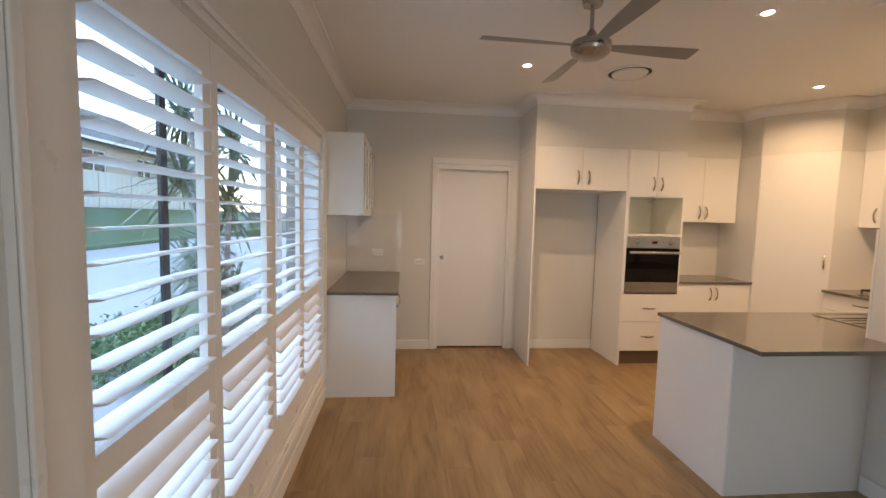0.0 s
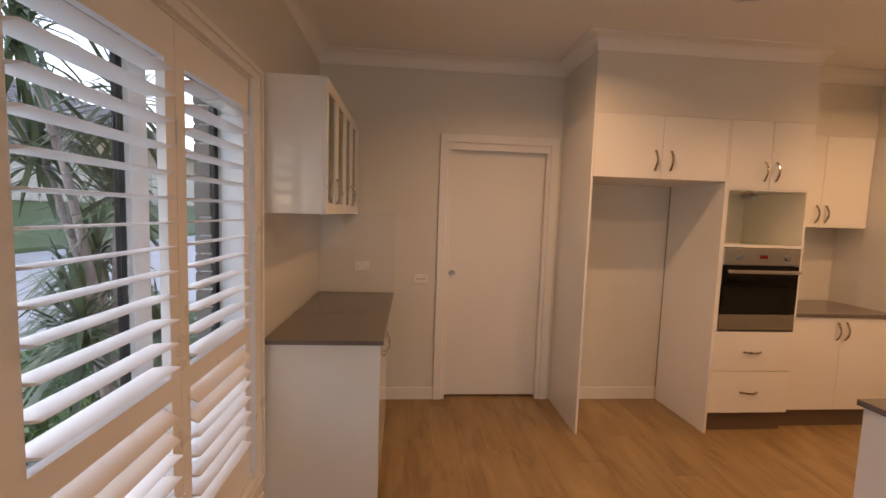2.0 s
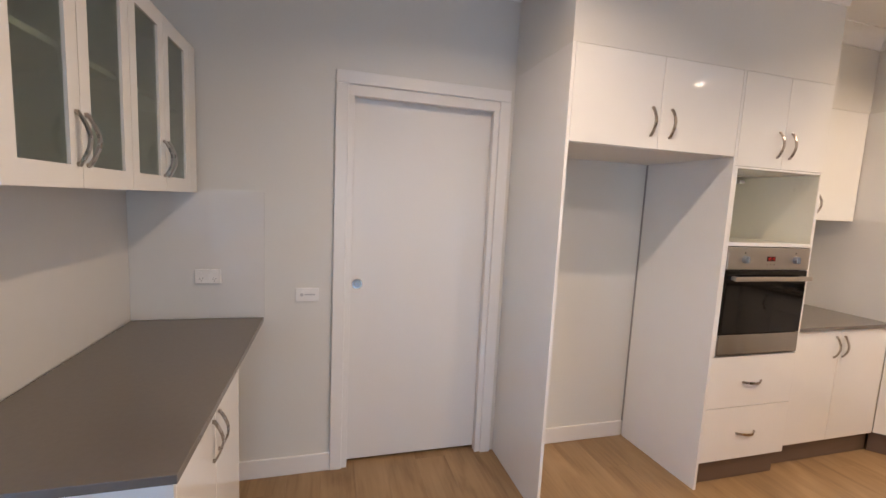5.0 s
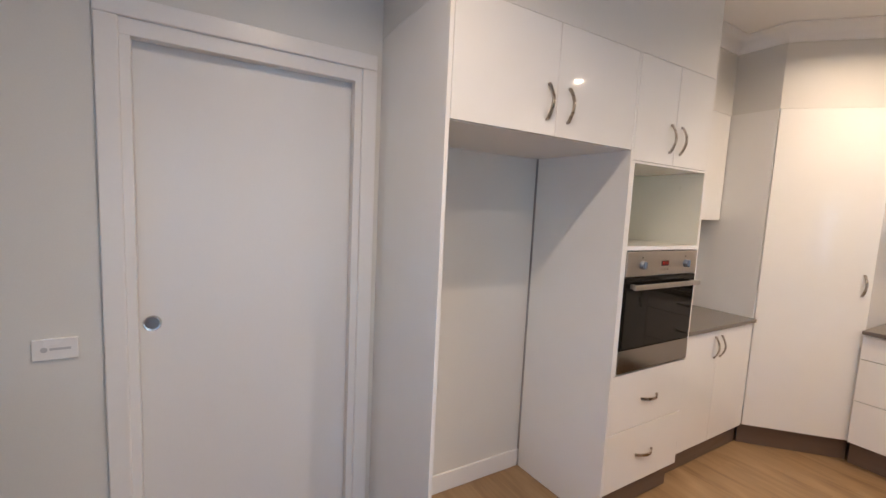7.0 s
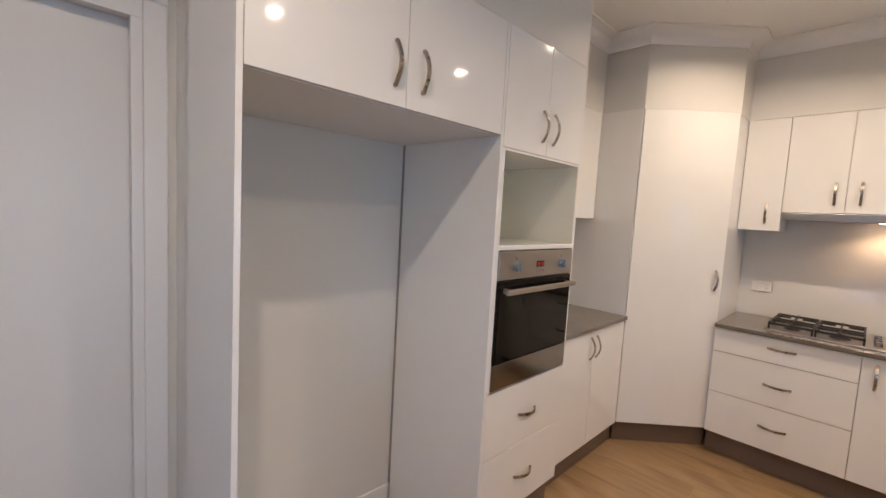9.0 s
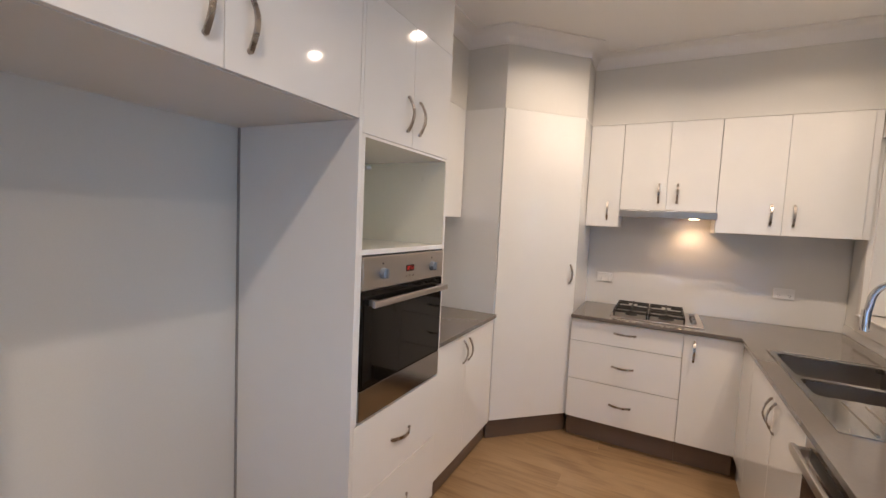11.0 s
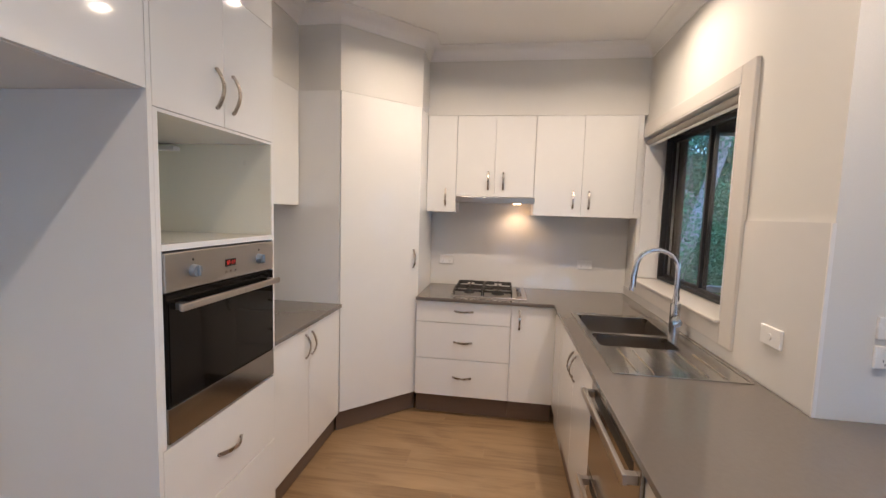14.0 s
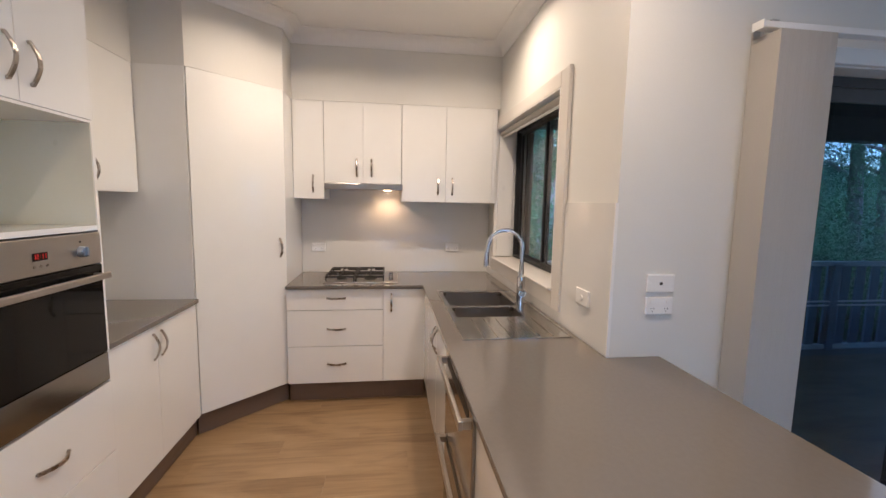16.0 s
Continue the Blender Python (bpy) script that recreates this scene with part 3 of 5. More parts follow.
def oven(m):
    root = thing("oven", "built-in stainless steel oven with a black glass door", "oven", m)
    W = 0.588
    part("body", boxes((0.004, W - 0.004, 0.02, 0.53, 0.004, 0.590)), BLACK, root)
    panel = part("control_panel", boxes((0.0, W, -0.020, 0.019, 0.475, 0.595), bevel=0.003), STEEL, root, "brushed steel control panel")
    for u in (0.115, 0.480):
        bm = bmesh.new()
        cylinder(bm, (u, -0.030, 0.530), 0.019, 0.018, "y", r2=0.021, segments=28)
        box(bm, u - 0.004, u + 0.004, -0.048, -0.030, 0.513, 0.547, bevel=0.001)
        part("knob", bm, KNOB, panel, "grey control knob", smooth=40)
        bm = bmesh.new()
        cylinder(bm, (u, -0.0205, 0.566), 0.004, 0.002, "y", segments=12)
        part("indicator", bm, SLOT, panel)
    part("display", boxes((0.272, 0.332, -0.0212, -0.0200, 0.522, 0.548)), BLACK_GLASS, panel)
    digits = seven_segment(bmesh.new(), "12", 0.276, 0.528, 0.015, -0.0214)
    seven_segment(digits, "11", 0.306, 0.528, 0.015, -0.0214)
    for z in (0.532, 0.538):
        box(digits, 0.3005, 0.3025, -0.0220, -0.0214, z, z + 0.002)
    part("clock_digits", digits, LED, panel, "red clock digits")
    bm = bmesh.new()
    for u in (0.277, 0.302, 0.327):
        cylinder(bm, (u, -0.0205, 0.503), 0.005, 0.003, "y", segments=14)
    part("buttons", bm, NICKEL, panel)
    leaf = part("oven_door", boxes((0.002, W - 0.002, -0.020, 0.019, 0.118, 0.470), bevel=0.002), BLACK_GLASS, root, "black glass oven door")
    bm = boxes((0.010, W - 0.010, -0.0225, -0.0205, 0.125, 0.440))
    part("glass", bm, BLACK_GLASS, leaf)
    bm = boxes((0.018, W - 0.018, -0.064, -0.048, 0.418, 0.442), bevel=0.004)
    for u in (0.045, W - 0.045):
        box(bm, u - 0.010, u + 0.010, -0.050, -0.020, 0.420, 0.440)
    part("handle", bm, STEEL, leaf, "steel bar handle")
    # Darker steel than the control panel: the floor's dark reflection is in the colour.
    part("lower_trim", boxes((0.0, W, -0.020, 0.019, 0.0, 0.115), bevel=0.003), DARK_STEEL, root, "steel lower trim, dark floor reflection put into its colour")
    return root


oven(pose(3.249, YF + 0.013, 0.783))

# ---------- cabinets between tower and pantry ----------
YB = 6.635
cabinet("base_cabinet", "gloss white two-door base cabinet beside the oven", pose(3.857, YB, 0), 0.868, YN - YB - 0.001, 0.15, 0.874,
        [("door", 0.0, 0.434, 0.15, 0.872, ("v", 0.398, 0.765)), ("door", 0.434, 0.868, 0.15, 0.872, ("v", 0.470, 0.765))], kick=1, kick_more=0.045)
stone_top("worktop", "grey stone worktop beside the oven tower", slab((3.857, 4.733), (6.620, YN - 0.009), 0.876, CT, [], flat_z))
cabinet("wall_cabinet", "gloss white two-door wall cabinet beside the oven", pose(3.858, 6.920, 0), 0.872, YN - 6.921, 1.542, TOP,
        [("door", 0.0, 0.455, 1.542, TOP, ("v", 0.418, 1.650)), ("door", 0.455, 0.872, 1.542, TOP, ("v", 0.500, 1.650))])
tagged(new("splashback", mesh_from("splashback", boxes((3.857, 4.733, YN - 0.007, YN, CT + 0.001, 1.540)), SPLASH)), "glossy pale splashback beside the oven", "splashback", kind="structure")
plate(pose(4.13, YN - 0.007, 1.10))

# ---------- corner pantry ----------
pantry = thing("corner_pantry", "tall gloss white corner pantry with a diagonal door", "pantry", pose(4.737, 6.636, 0, 0, 0, -45.4))
PW = 0.615
part("door", boxes((0.0015, PW - 0.002, 0.0, 0.018, 0.152, TOP - 0.001), bevel=0.0012), GLOSS, pantry)
bow_handle(pantry.children[0], PW - 0.050, 1.175)
part("kickboard", boxes((0.0, PW + 0.02, 0.05, 0.066, 0.0, 0.150)), KICK, pantry, "brown kickboard")


def world_part(name, bm, mat, root, label=""):
    """A part given in world axes under a turned thing."""
    bm.transform(root.matrix_world.inverted())
    return part(name, bm, mat, root, label)


world_part("side_panel", boxes((4.735, 4.751, 6.645, YN - 0.001, 0.152, TOP)), GLOSS, pantry)
world_part("side_panel", boxes((5.172, XE - 0.009, 6.201, 6.217, 0.152, TOP)), GLOSS, pantry)
world_part("top_board", prism(bmesh.new(), [(4.752, 7.16), (4.752, 6.655), (5.185, 6.219), (5.72, 6.219), (5.72, 7.16)], TOP - 0.02, TOP), SATIN, pantry)

# ---------- cooktop run ----------
XF = 5.12
east = pose(XF, 6.197, 0, 0, 0, -90)
cabinet("drawer_cabinet", "gloss white three-drawer cabinet under the cooktop", east, 0.692, XE - XF - 0.002, 0.16, 0.874,
        [("drawer", 0.0, 0.692, 0.716, 0.872, ("h", 0.352, 0.806)), ("drawer", 0.0, 0.692, 0.442, 0.714, ("h", 0.352, 0.575)), ("drawer", 0.0, 0.692, 0.16, 0.440, ("h", 0.352, 0.308))], kick=1, kick_in=0.07)
cabinet("base_cabinet", "gloss white one-door corner base cabinet", pose(XF, 5.504, 0, 0, 0, -90), 0.314, XE - XF - 0.002, 0.16, 0.874,
        [("door", 0.0, 0.314, 0.16, 0.872, ("v", 0.060, 0.768))], kick=1, kick_in=0.07)

XU = 5.432
cabinet("wall_cabinet", "narrow gloss white wall cabinet beside the hood", pose(XU, 6.199, 0, 0, 0, -90), 0.231, XE - XU - 0.001, 1.527, TOP, [("door", 0.0, 0.231, 1.527, TOP, ("v", 0.150, 1.644))])
cabinet("wall_cabinet", "gloss white two-door wall cabinet over the hood", pose(XU, 5.966, 0, 0, 0, -90), 0.598, XE - XU - 0.001, 1.656, TOP,
        [("door", 0.0, 0.298, 1.656, TOP, ("v", 0.248, 1.776)), ("door", 0.298, 0.598, 1.656, TOP, ("v", 0.363, 1.776))])
cabinet("wall_cabinet", "gloss white two-door wall cabinet beside the window", pose(XU, 5.366, 0, 0, 0, -90), 0.735, XE - XU - 0.001, 1.517, TOP,
        [("door", 0.0, 0.354, 1.517, TOP, ("v", 0.292, 1.644)), ("door", 0.354, 0.735, 1.517, TOP, ("v", 0.408, 1.644))])
filler = new("cabinet_filler", mesh_from("cabinet_filler", boxes((XU + 0.005, XE - 0.001, YS + 0.022, 4.630, 1.517, TOP)), SATIN))
tagged(filler, "white filler strip between cabinet and window", "filler")

hood = thing("range_hood", "slim stainless slide-out range hood under the cabinets", "range hood", pose(XU - 0.02, 5.964, 0, 0, 0, -90))
part("front_rail", boxes((0.0, 0.606, 0.0, 0.022, 1.604, 1.652), bevel=0.003), STEEL, hood)
part("body", boxes((0.004, 0.602, 0.023, 0.300, 1.612, 1.652)), STEEL, hood)
part("filter", boxes((0.05, 0.40, 0.06, 0.26, 1.608, 1.6125)), NICKEL, hood)
bm = bmesh.new()
cylinder(bm, (0.484, 0.19, 1.608), 0.030, 0.006)
part("lamp_lens", bm, HOOD_BULB, hood, "lit warm lamp lens")

tagged(new("splashback", mesh_from("splashback", boxes((XE - 0.007, XE, YS + 0.009, 6.199, CT + 0.001, 1.656)), SPLASH)), "glossy pale splashback behind the cooktop", "splashback", kind="structure")
plate(pose(XE - 0.007, 6.064, 1.117, 0, 0, -90))
plate(pose(XE - 0.007, 4.905, 1.121, 0, 0, -90))

# worktops: one L round the corner, with the sink cut-out, and the breakfast bar at the same level
SINK = (3.852, 4.882, 4.612, 5.130)
stone_top("worktop", "grey stone worktop with sink cut-out and breakfast bar",
          slab((2.735, XE - 0.008), (4.348, 6.199), 0.876, CT,
               [(2.735, 5.100, 5.212, 6.199), (XB - 0.001, XE - 0.008, 4.348, YS + 0.009), (4.195, 4.860, 4.676, 5.116)], flat_z))


def cooktop(m):
    """Gas cooktop; local x along the wall from its north end, y towards the wall."""
    root = thing("gas_cooktop", "four-burner stainless gas cooktop with iron trivets", "cooktop", m)
    W, D = 0.560, 0.480
    part("tray", boxes((0.0, W, 0.0, D, 0.0, 0.010), bevel=0.004), STEEL, root)
    for u, v, r in ((0.125, 0.13, 0.032), (0.125, 0.35, 0.046), (0.345, 0.13, 0.040), (0.345, 0.35, 0.036)):
        bm = bmesh.new()
        cylinder(bm, (u, v, 0.016), r * 1.25, 0.012, r2=r)
        b = part("burner", bm, IRON, root, smooth=40)
        bm = bmesh.new()
        cylinder(bm, (u, v, 0.026), r, 0.008)
        part("burner_cap", bm, IRON, b, smooth=40)
    for u0 in (0.015, 0.236):
        u1 = u0 + 0.216
        bm = bmesh.new()
        v0, v1, z0, z1, t = 0.02, D - 0.02, 0.038, 0.052, 0.010
        for r in ((u0, u1, v0, v0 + t), (u0, u1, v1 - t, v1), (u0, u0 + t, v0, v1), (u1 - t, u1, v0, v1), (u0, u1, D / 2 - t / 2, D / 2 + t / 2)):
            box(bm, *r, z0, z1)
        um = (u0 + u1) / 2
        for vm in (0.13, 0.35):
            for du, dv in ((-1, 0), (1, 0), (0, -1), (0, 1)):
                a, b2 = um + du * 0.030, um + du * 0.105
                c, d = vm + dv * 0.030, vm + dv * 0.105
                box(bm, min(a, b2) - (t / 2 if dv else 0), max(a, b2) + (t / 2 if dv else 0), min(c, d) - (t / 2 if du else 0), max(c, d) + (t / 2 if du else 0), z0 + 0.004, z1 + 0.005)
        for u in (u0 + 0.005, u1 - 0.005):
            for v in (v0 + 0.005, v1 - 0.005, D / 2):
                box(bm, u - 0.005, u + 0.005, v - 0.005, v + 0.005, 0.010, z0)
        part("trivet", bm, IRON, root, "black cast iron trivet")
    for k in range(4):
        bm = bmesh.new()
        cylinder(bm, (0.505, 0.10 + k * 0.075, 0.022), 0.018, 0.024, r2=0.015, segments=20)
        part("knob", bm, NICKEL, root, "metal control knob", smooth=40)
    return root


cooktop(pose(5.195, 5.952, CT, 0, 0, -90))

# ---------- sink run ----------
YK = 5.192
cabinet("base_cabinet", "gloss white two-door cabinet under the sink", pose(4.81, YK, 0, 0, 0, 180), 0.945, YK - YS - 0.03, 0.16, 0.660,
        [("door", 0.0, 0.472, 0.16, 0.872, ("v", 0.436, 0.740)), ("door", 0.472, 0.945, 0.16, 0.872, ("v", 0.508, 0.740))], kick=1, kick_in=0.03)
fill = new("corner_filler", mesh_from("corner_filler", boxes((4.811, XF - 0.001, YK - 0.018, YK, 0.16, 0.874), (4.811, XF + 0.06, YK - 0.046, YK - 0.030, 0.0, 0.159)), GLOSS))
tagged(fill, "white corner filler panel beside the sink cabinet", "filler")


def dish_drawers(m):
    root = thing("dishwasher", "double-drawer stainless steel dishwasher with bar handles", "dishwasher", m)
    W = 0.598
    part("body", boxes((0.004, W - 0.004, 0.012, 0.56, 0.12, 0.868)), BLACK, root)
    for z0, z1 in ((0.505, 0.868), (0.125, 0.500)):
        d = part("drawer", boxes((0.001, W - 0.001, -0.012, 0.010, z0, z1), bevel=0.002), DARK_STEEL, root, "stainless steel dishwasher drawer")
        # Thin black plate on the face; puts in the shade behind the handle.
        part("recess", boxes((0.06, W - 0.06, -0.0130, -0.0118, z1 - 0.060, z1 - 0.018)), BLACK, d)
        bm = boxes((0.012, W - 0.012, -0.055, -0.040, z1 - 0.062, z1 - 0.030), bevel=0.003)
        for u in (0.03, W - 0.03):
            box(bm, u - 0.012, u + 0.012, -0.042, -0.0115, z1 - 0.060, z1 - 0.034)
        part("handle", bm, STEEL, d, "steel bar handle")
    part("kickboard", boxes((0.0, W, 0.03, 0.046, 0.0, 0.119)), KICK, root, "brown kickboard")
    return root


dish_drawers(pose(3.862, YK, 0, 0, 0, 180))
cabinet("base_cabinet", "gloss white one-door cabinet at the bar end", pose(3.260, YK, 0, 0, 0, 180), 0.495, YK - 4.602, 0.16, 0.874,
        [("door", 0.0, 0.495, 0.16, 0.872, ("v", 0.400, 0.765))], kick=1, kick_in=0.03)
bar_end = new("end_panel", mesh_from("end_panel", boxes((2.746, 2.762, 4.537, 5.194, 0.0, 0.874), bevel=0.0012), GLOSS))
tagged(bar_end, "gloss white end panel of the breakfast bar", "panel")


def sink():
    root = thing("kitchen_sink", "stainless steel double-bowl sink with a ribbed drainer", "sink", pose(0, 0, CT))
    x0, x1, y0, y1 = SINK
    bowls = [(4.460, 4.835, 4.692, 5.100), (4.215, 4.425, 4.725, 5.098)]
    rim = slab((x0, x1), (y0, y1), 0.0005, 0.0035, [(a, b, c, d) for a, b, c, d in bowls], flat_z)
    for a, b, c, d in bowls:
        for cx, cy, sx, sy in ((a, c, 1, 1), (b, c, -1, 1), (b, d, -1, -1), (a, d, 1, -1)):
            rad = 0.024
            arc = [(cx + sx * rad * (1 - math.cos(math.pi / 2 * k / 6)), cy + sy * rad * (1 - math.sin(math.pi / 2 * k / 6))) for k in range(7)]
            prism(rim, [(cx, cy)] + arc, -0.02, 0.0034)
    part("rim", rim, SINK_STEEL, root)
    edge = bmesh.new()
    for r in ((x0, x1, y0, y0 + 0.006), (x0, x1, y1 - 0.006, y1), (x0, x0 + 0.006, y0 + 0.006, y1 - 0.006), (x1 - 0.006, x1, y0 + 0.006, y1 - 0.006)):
        box(edge, *r, 0.0036, 0.006, bevel=0.001)
    part("raised_edge", edge, SINK_STEEL, root)
    for (a, b, c, d), deep in zip(bowls, (0.175, 0.12)):
        t = 0.0015
        bm = bmesh.new()
        box(bm, a - t, b + t, c - t, d + t, -deep - t, -deep)
        for r in ((a - t, a, c, d), (b, b + t, c, d), (a - t, b + t, c - t, c), (a - t, b + t, d, d + t)):
            box(bm, *r, -deep, 0.0004)
        bw = part("bowl", bm, SHADED_BOWL_STEEL, root)
        bm = bmesh.new()
        cylinder(bm, ((a + b) / 2, (c + d) / 2, -deep + 0.002), 0.042, 0.004)
        part("drain", bm, CHROME, bw, smooth=40)
    for k in range(6):
        y = 4.695 + k * 0.066
        bm = bmesh.new()
        tube(bm, [(3.885, y, 0.0036), (3.90, y, 0.0055), (4.15, y, 0.0055), (4.18, y, 0.0036)], 0, flat=(0.008, 0.006, (0, 1, 0)))
        part("drainer_rib", bm, SINK_STEEL, root)
    return root


sink()


def mixer_tap(m):
    root = thing("mixer_tap", "chrome gooseneck kitchen mixer tap", "tap", m)
    bm = bmesh.new()
    cylinder(bm, (0, 0, 0.004), 0.030, 0.008, segments=28)
    cylinder(bm, (0, 0, 0.085), 0.025, 0.158, segments=28)
    cylinder(bm, (0, 0, 0.186), 0.019, 0.045, r2=0.016, segments=28)
    part("body", bm, CHROME, root, smooth=40)
    bm = bmesh.new()
    pts = [(0, 0, 0.20), (0, 0, 0.29), (0, 0, 0.347)]
    for k in range(1, 13):
        a = math.pi * k / 12
        pts.append((0, 0.105 * (1 - math.cos(a)), 0.347 + 0.105 * math.sin(a)))
    pts += [(0, 0.216, 0.302)]
    tube(bm, pts, 0.0135, segments=16)
    part("spout", bm, CHROME, root, smooth=50)
    bm = bmesh.new()
    cylinder(bm, (0, 0.219, 0.268), 0.0165, 0.090, segments=20)
    part("spray_head", bm, CHROME, root, smooth=40)
    bm = bmesh.new()
    cylinder(bm, (-0.038, 0, 0.075), 0.0235, 0.040, "x", segments=24)
    tube(bm, [(-0.050, 0, 0.082), (-0.070, 0.004, 0.110), (-0.082, 0.008, 0.150)], [0.008, 0.006, 0.005], segments=10)
    part("lever", bm, NICKEL, root, smooth=40)
    return root


mixer_tap(pose(4.515, 4.652, CT + 0.0036, 0, 0, -8))

# splashback on the sink wall, cut round the window casing
tagged(new("splashback", mesh_from("splashback", slab((XB + 0.003, XE - 0.008), (CT + 0.001, 1.527), 0.0, 0.008, [(4.078, XE - 0.008, 0.958, 1.527)], place_y(YS)), SPLASH)),
       "glossy pale splashback on the sink wall", "splashback", kind="structure")
structure("trim_splash_edge", boxes((XB - 0.003, XB - 0.0005, YS - 0.002, YS + 0.010, CT + 0.001, 1.527), (XB - 0.0004, XB + 0.0028, YS + 0.0005, YS + 0.010, CT + 0.001, 1.527)), TRIM, "white edge trim of the splashback", "trim")
plate(pose(3.828, YS + 0.008, 1.10, 0, 0, 180), kind="switch", label="white plastic single switch plate")
plate(pose(XB, 4.371, 1.207, 0, 0, -90), kind="dot", label="white plastic outlet plate")
plate(pose(XB, 4.371, 1.115, 0, 0, -90))


# ---------- kitchen window ----------
def sliding_window(name, label, m, w, h, split, screen=False):
    """Charcoal aluminium slider; local x across, z up, outside at -y... the frame is 0.062 deep."""
    root = tagged(new(name), label, "window", kind="structure")
    root.matrix_world = m
    f = 0.020
    part("window_frame", slab((0, w), (0, h), -0.062, 0.0, [(f, w - f, f, h - f)], lambda u, v, x: (u, x, v)), ALU, root)
    for a, b, y in ((f, split + 0.012, -0.030), (split - 0.012, w - f, -0.056)):
        s = 0.022
        sash = part("sash", slab((a, b), (f, h - f), y, y + 0.022, [(a + s, b - s, f + s, h - f - s)], lambda u, v, x: (u, x, v)), ALU, root)
        pane = part("pane", boxes((a + s - 0.004, b - s + 0.004, y + 0.008, y + 0.013, f + s - 0.004, h - f - s + 0.004)), CLEAR, sash)
        pane.visible_shadow = False
    return root


sliding_window("window_1", "charcoal aluminium sliding window over the sink", pose(4.195, 4.419, 1.072), 1.272, 1.040, 0.636)
structure("trim_window", boxes((4.080, 4.182, YS, YS + 0.020, 0.960, 2.200), (4.182, 5.478, YS, YS + 0.020, 2.118, 2.200), (5.478, 5.530, YS, YS + 0.020, 0.960, 2.200), (4.182, 5.478, YS, YS + 0.020, 0.960, 1.052), bevel=0.004),
          CASING, "beige-grey painted window casing", "trim")
structure("trim_reveal", boxes((4.187, 4.195, 4.421, YS + 0.018, 1.072, 2.112), (5.468, 5.473, 4.421, YS + 0.018, 1.072, 2.112), (4.187, 5.473, 4.421, YS + 0.018, 2.112, 2.118)), TRIM, "white window reveal lining", "trim")
structure("window_sill", boxes((4.187, 5.473, 4.421, YS + 0.040, 1.054, 1.070), bevel=0.006), CASING, "beige-grey painted window sill", "sill")
roller = thing("roller_blind", "rolled-up white roller blind in the window head", "blind", pose(4.83, 4.545, 2.082))
bm = bmesh.new()
cylinder(bm, (0, 0, 0), 0.020, 1.25, "x", segments=20)
part("tube", bm, VANE, roller, smooth=40)
part("bottom_bar", boxes((-0.622, 0.622, -0.012, -0.002, -0.034, -0.014), bevel=0.002), TRIM, roller)
shade = thing("folded_shutter", "white panel folded back in the window reveal", "shutter", pose(5.452, 4.500, 1.072))
part("panel", boxes((-0.006, 0.014, -0.055, 0.070, 0.004, 0.990), bevel=0.003), SHUTTER, shade)

# ---------- plantation shutters on the west window ----------
XS = 0.272           # middle of the shutter panels
structure("window_2_casing", slab((3.205, 5.866), (0.205, 2.185), -0.030, 0.014, [(3.322, 5.768, 0.250, 2.126)], place_x(XW + 0.003)), SHUTTER, "white painted shutter frame round the wide window", "shutter frame")
structure("trim_shutter_bead", boxes((XW + 0.0175, XW + 0.027, 3.205, 3.229, 0.205, 2.185), (XW + 0.0175, XW + 0.027, 5.846, 5.866, 0.205, 2.185), (XW + 0.0175, XW + 0.027, 3.2295, 5.8455, 2.161, 2.185), (XW + 0.0175, XW + 0.027, 3.2295, 5.8455, 0.205, 0.229), bevel=0.004), SHUTTER, "white raised bead round the shutter frame", "shutter frame")
# panel from, to; blade opening from, to
PANELS = [(3.333, 3.949, 3.383, 3.897), (3.952, 4.566, 4.004, 4.500), (4.569, 5.177, 4.635, 5.125), (5.180, 5.757, 5.232, 5.702)]


def shutter_panel(y0, y1, o0, o1):
    """One hinged panel: stiles and rails, blades above open, the two upper ones below the rail closed."""
    base = 0.258
    root = thing("plantation_shutter", "white plantation shutter panel with tilted blades", "shutter", pose(XS, y0, base), group="plantation shutters")
    w, h, t = y1 - y0, 1.859, 0.0135
    a, b = o0 - y0, o1 - y0
    upper, lower = (1.012 - base, 1.983 - base), (0.440 - base, 0.940 - base)
    part("frame", slab((0, w), (0, h), -t, t, [(a, b, *upper), (a, b, *lower)], lambda u, v, x: (x, u, v)), SHUTTER, root)
    for (z0, z1), n, is_low in ((upper, 13, False), (lower, 7, True)):
        step = (z1 - z0) / n
        for k in range(n):
            tilt = (-30 if k >= n - 2 else 3) if is_low else 4
            bm = bmesh.new()
            half, thick = 0.0445, 0.0042
            ring = [(half * math.cos(2 * math.pi * q / 12), thick * math.sin(2 * math.pi * q / 12)) for q in range(12)]
            ct, st = math.cos(radians(tilt)), math.sin(radians(tilt))
            zc = z0 + step * (k + 0.5)
            ends = [[bm.verts.new((x * ct - z * st, y, zc + x * st + z * ct)) for x, z in ring] for y in (a + 0.002, b - 0.002)]
            for q in range(12):
                bm.faces.new((ends[0][q], ends[0][(q + 1) % 12], ends[1][(q + 1) % 12], ends[1][q]))
            bm.faces.new(ends[0])
            bm.faces.new(list(reversed(ends[1])))
            part("blade", bm, SHUTTER, root, smooth=60)
    for z in (0.30, 1.52):
        bm = bmesh.new()
        cylinder(bm, (t + 0.004, 0.0, z), 0.006, 0.075, "z", segments=12)
        part("hinge", bm, TRIM, root, smooth=40)
    return root


for row in PANELS:
    shutter_panel(*row)

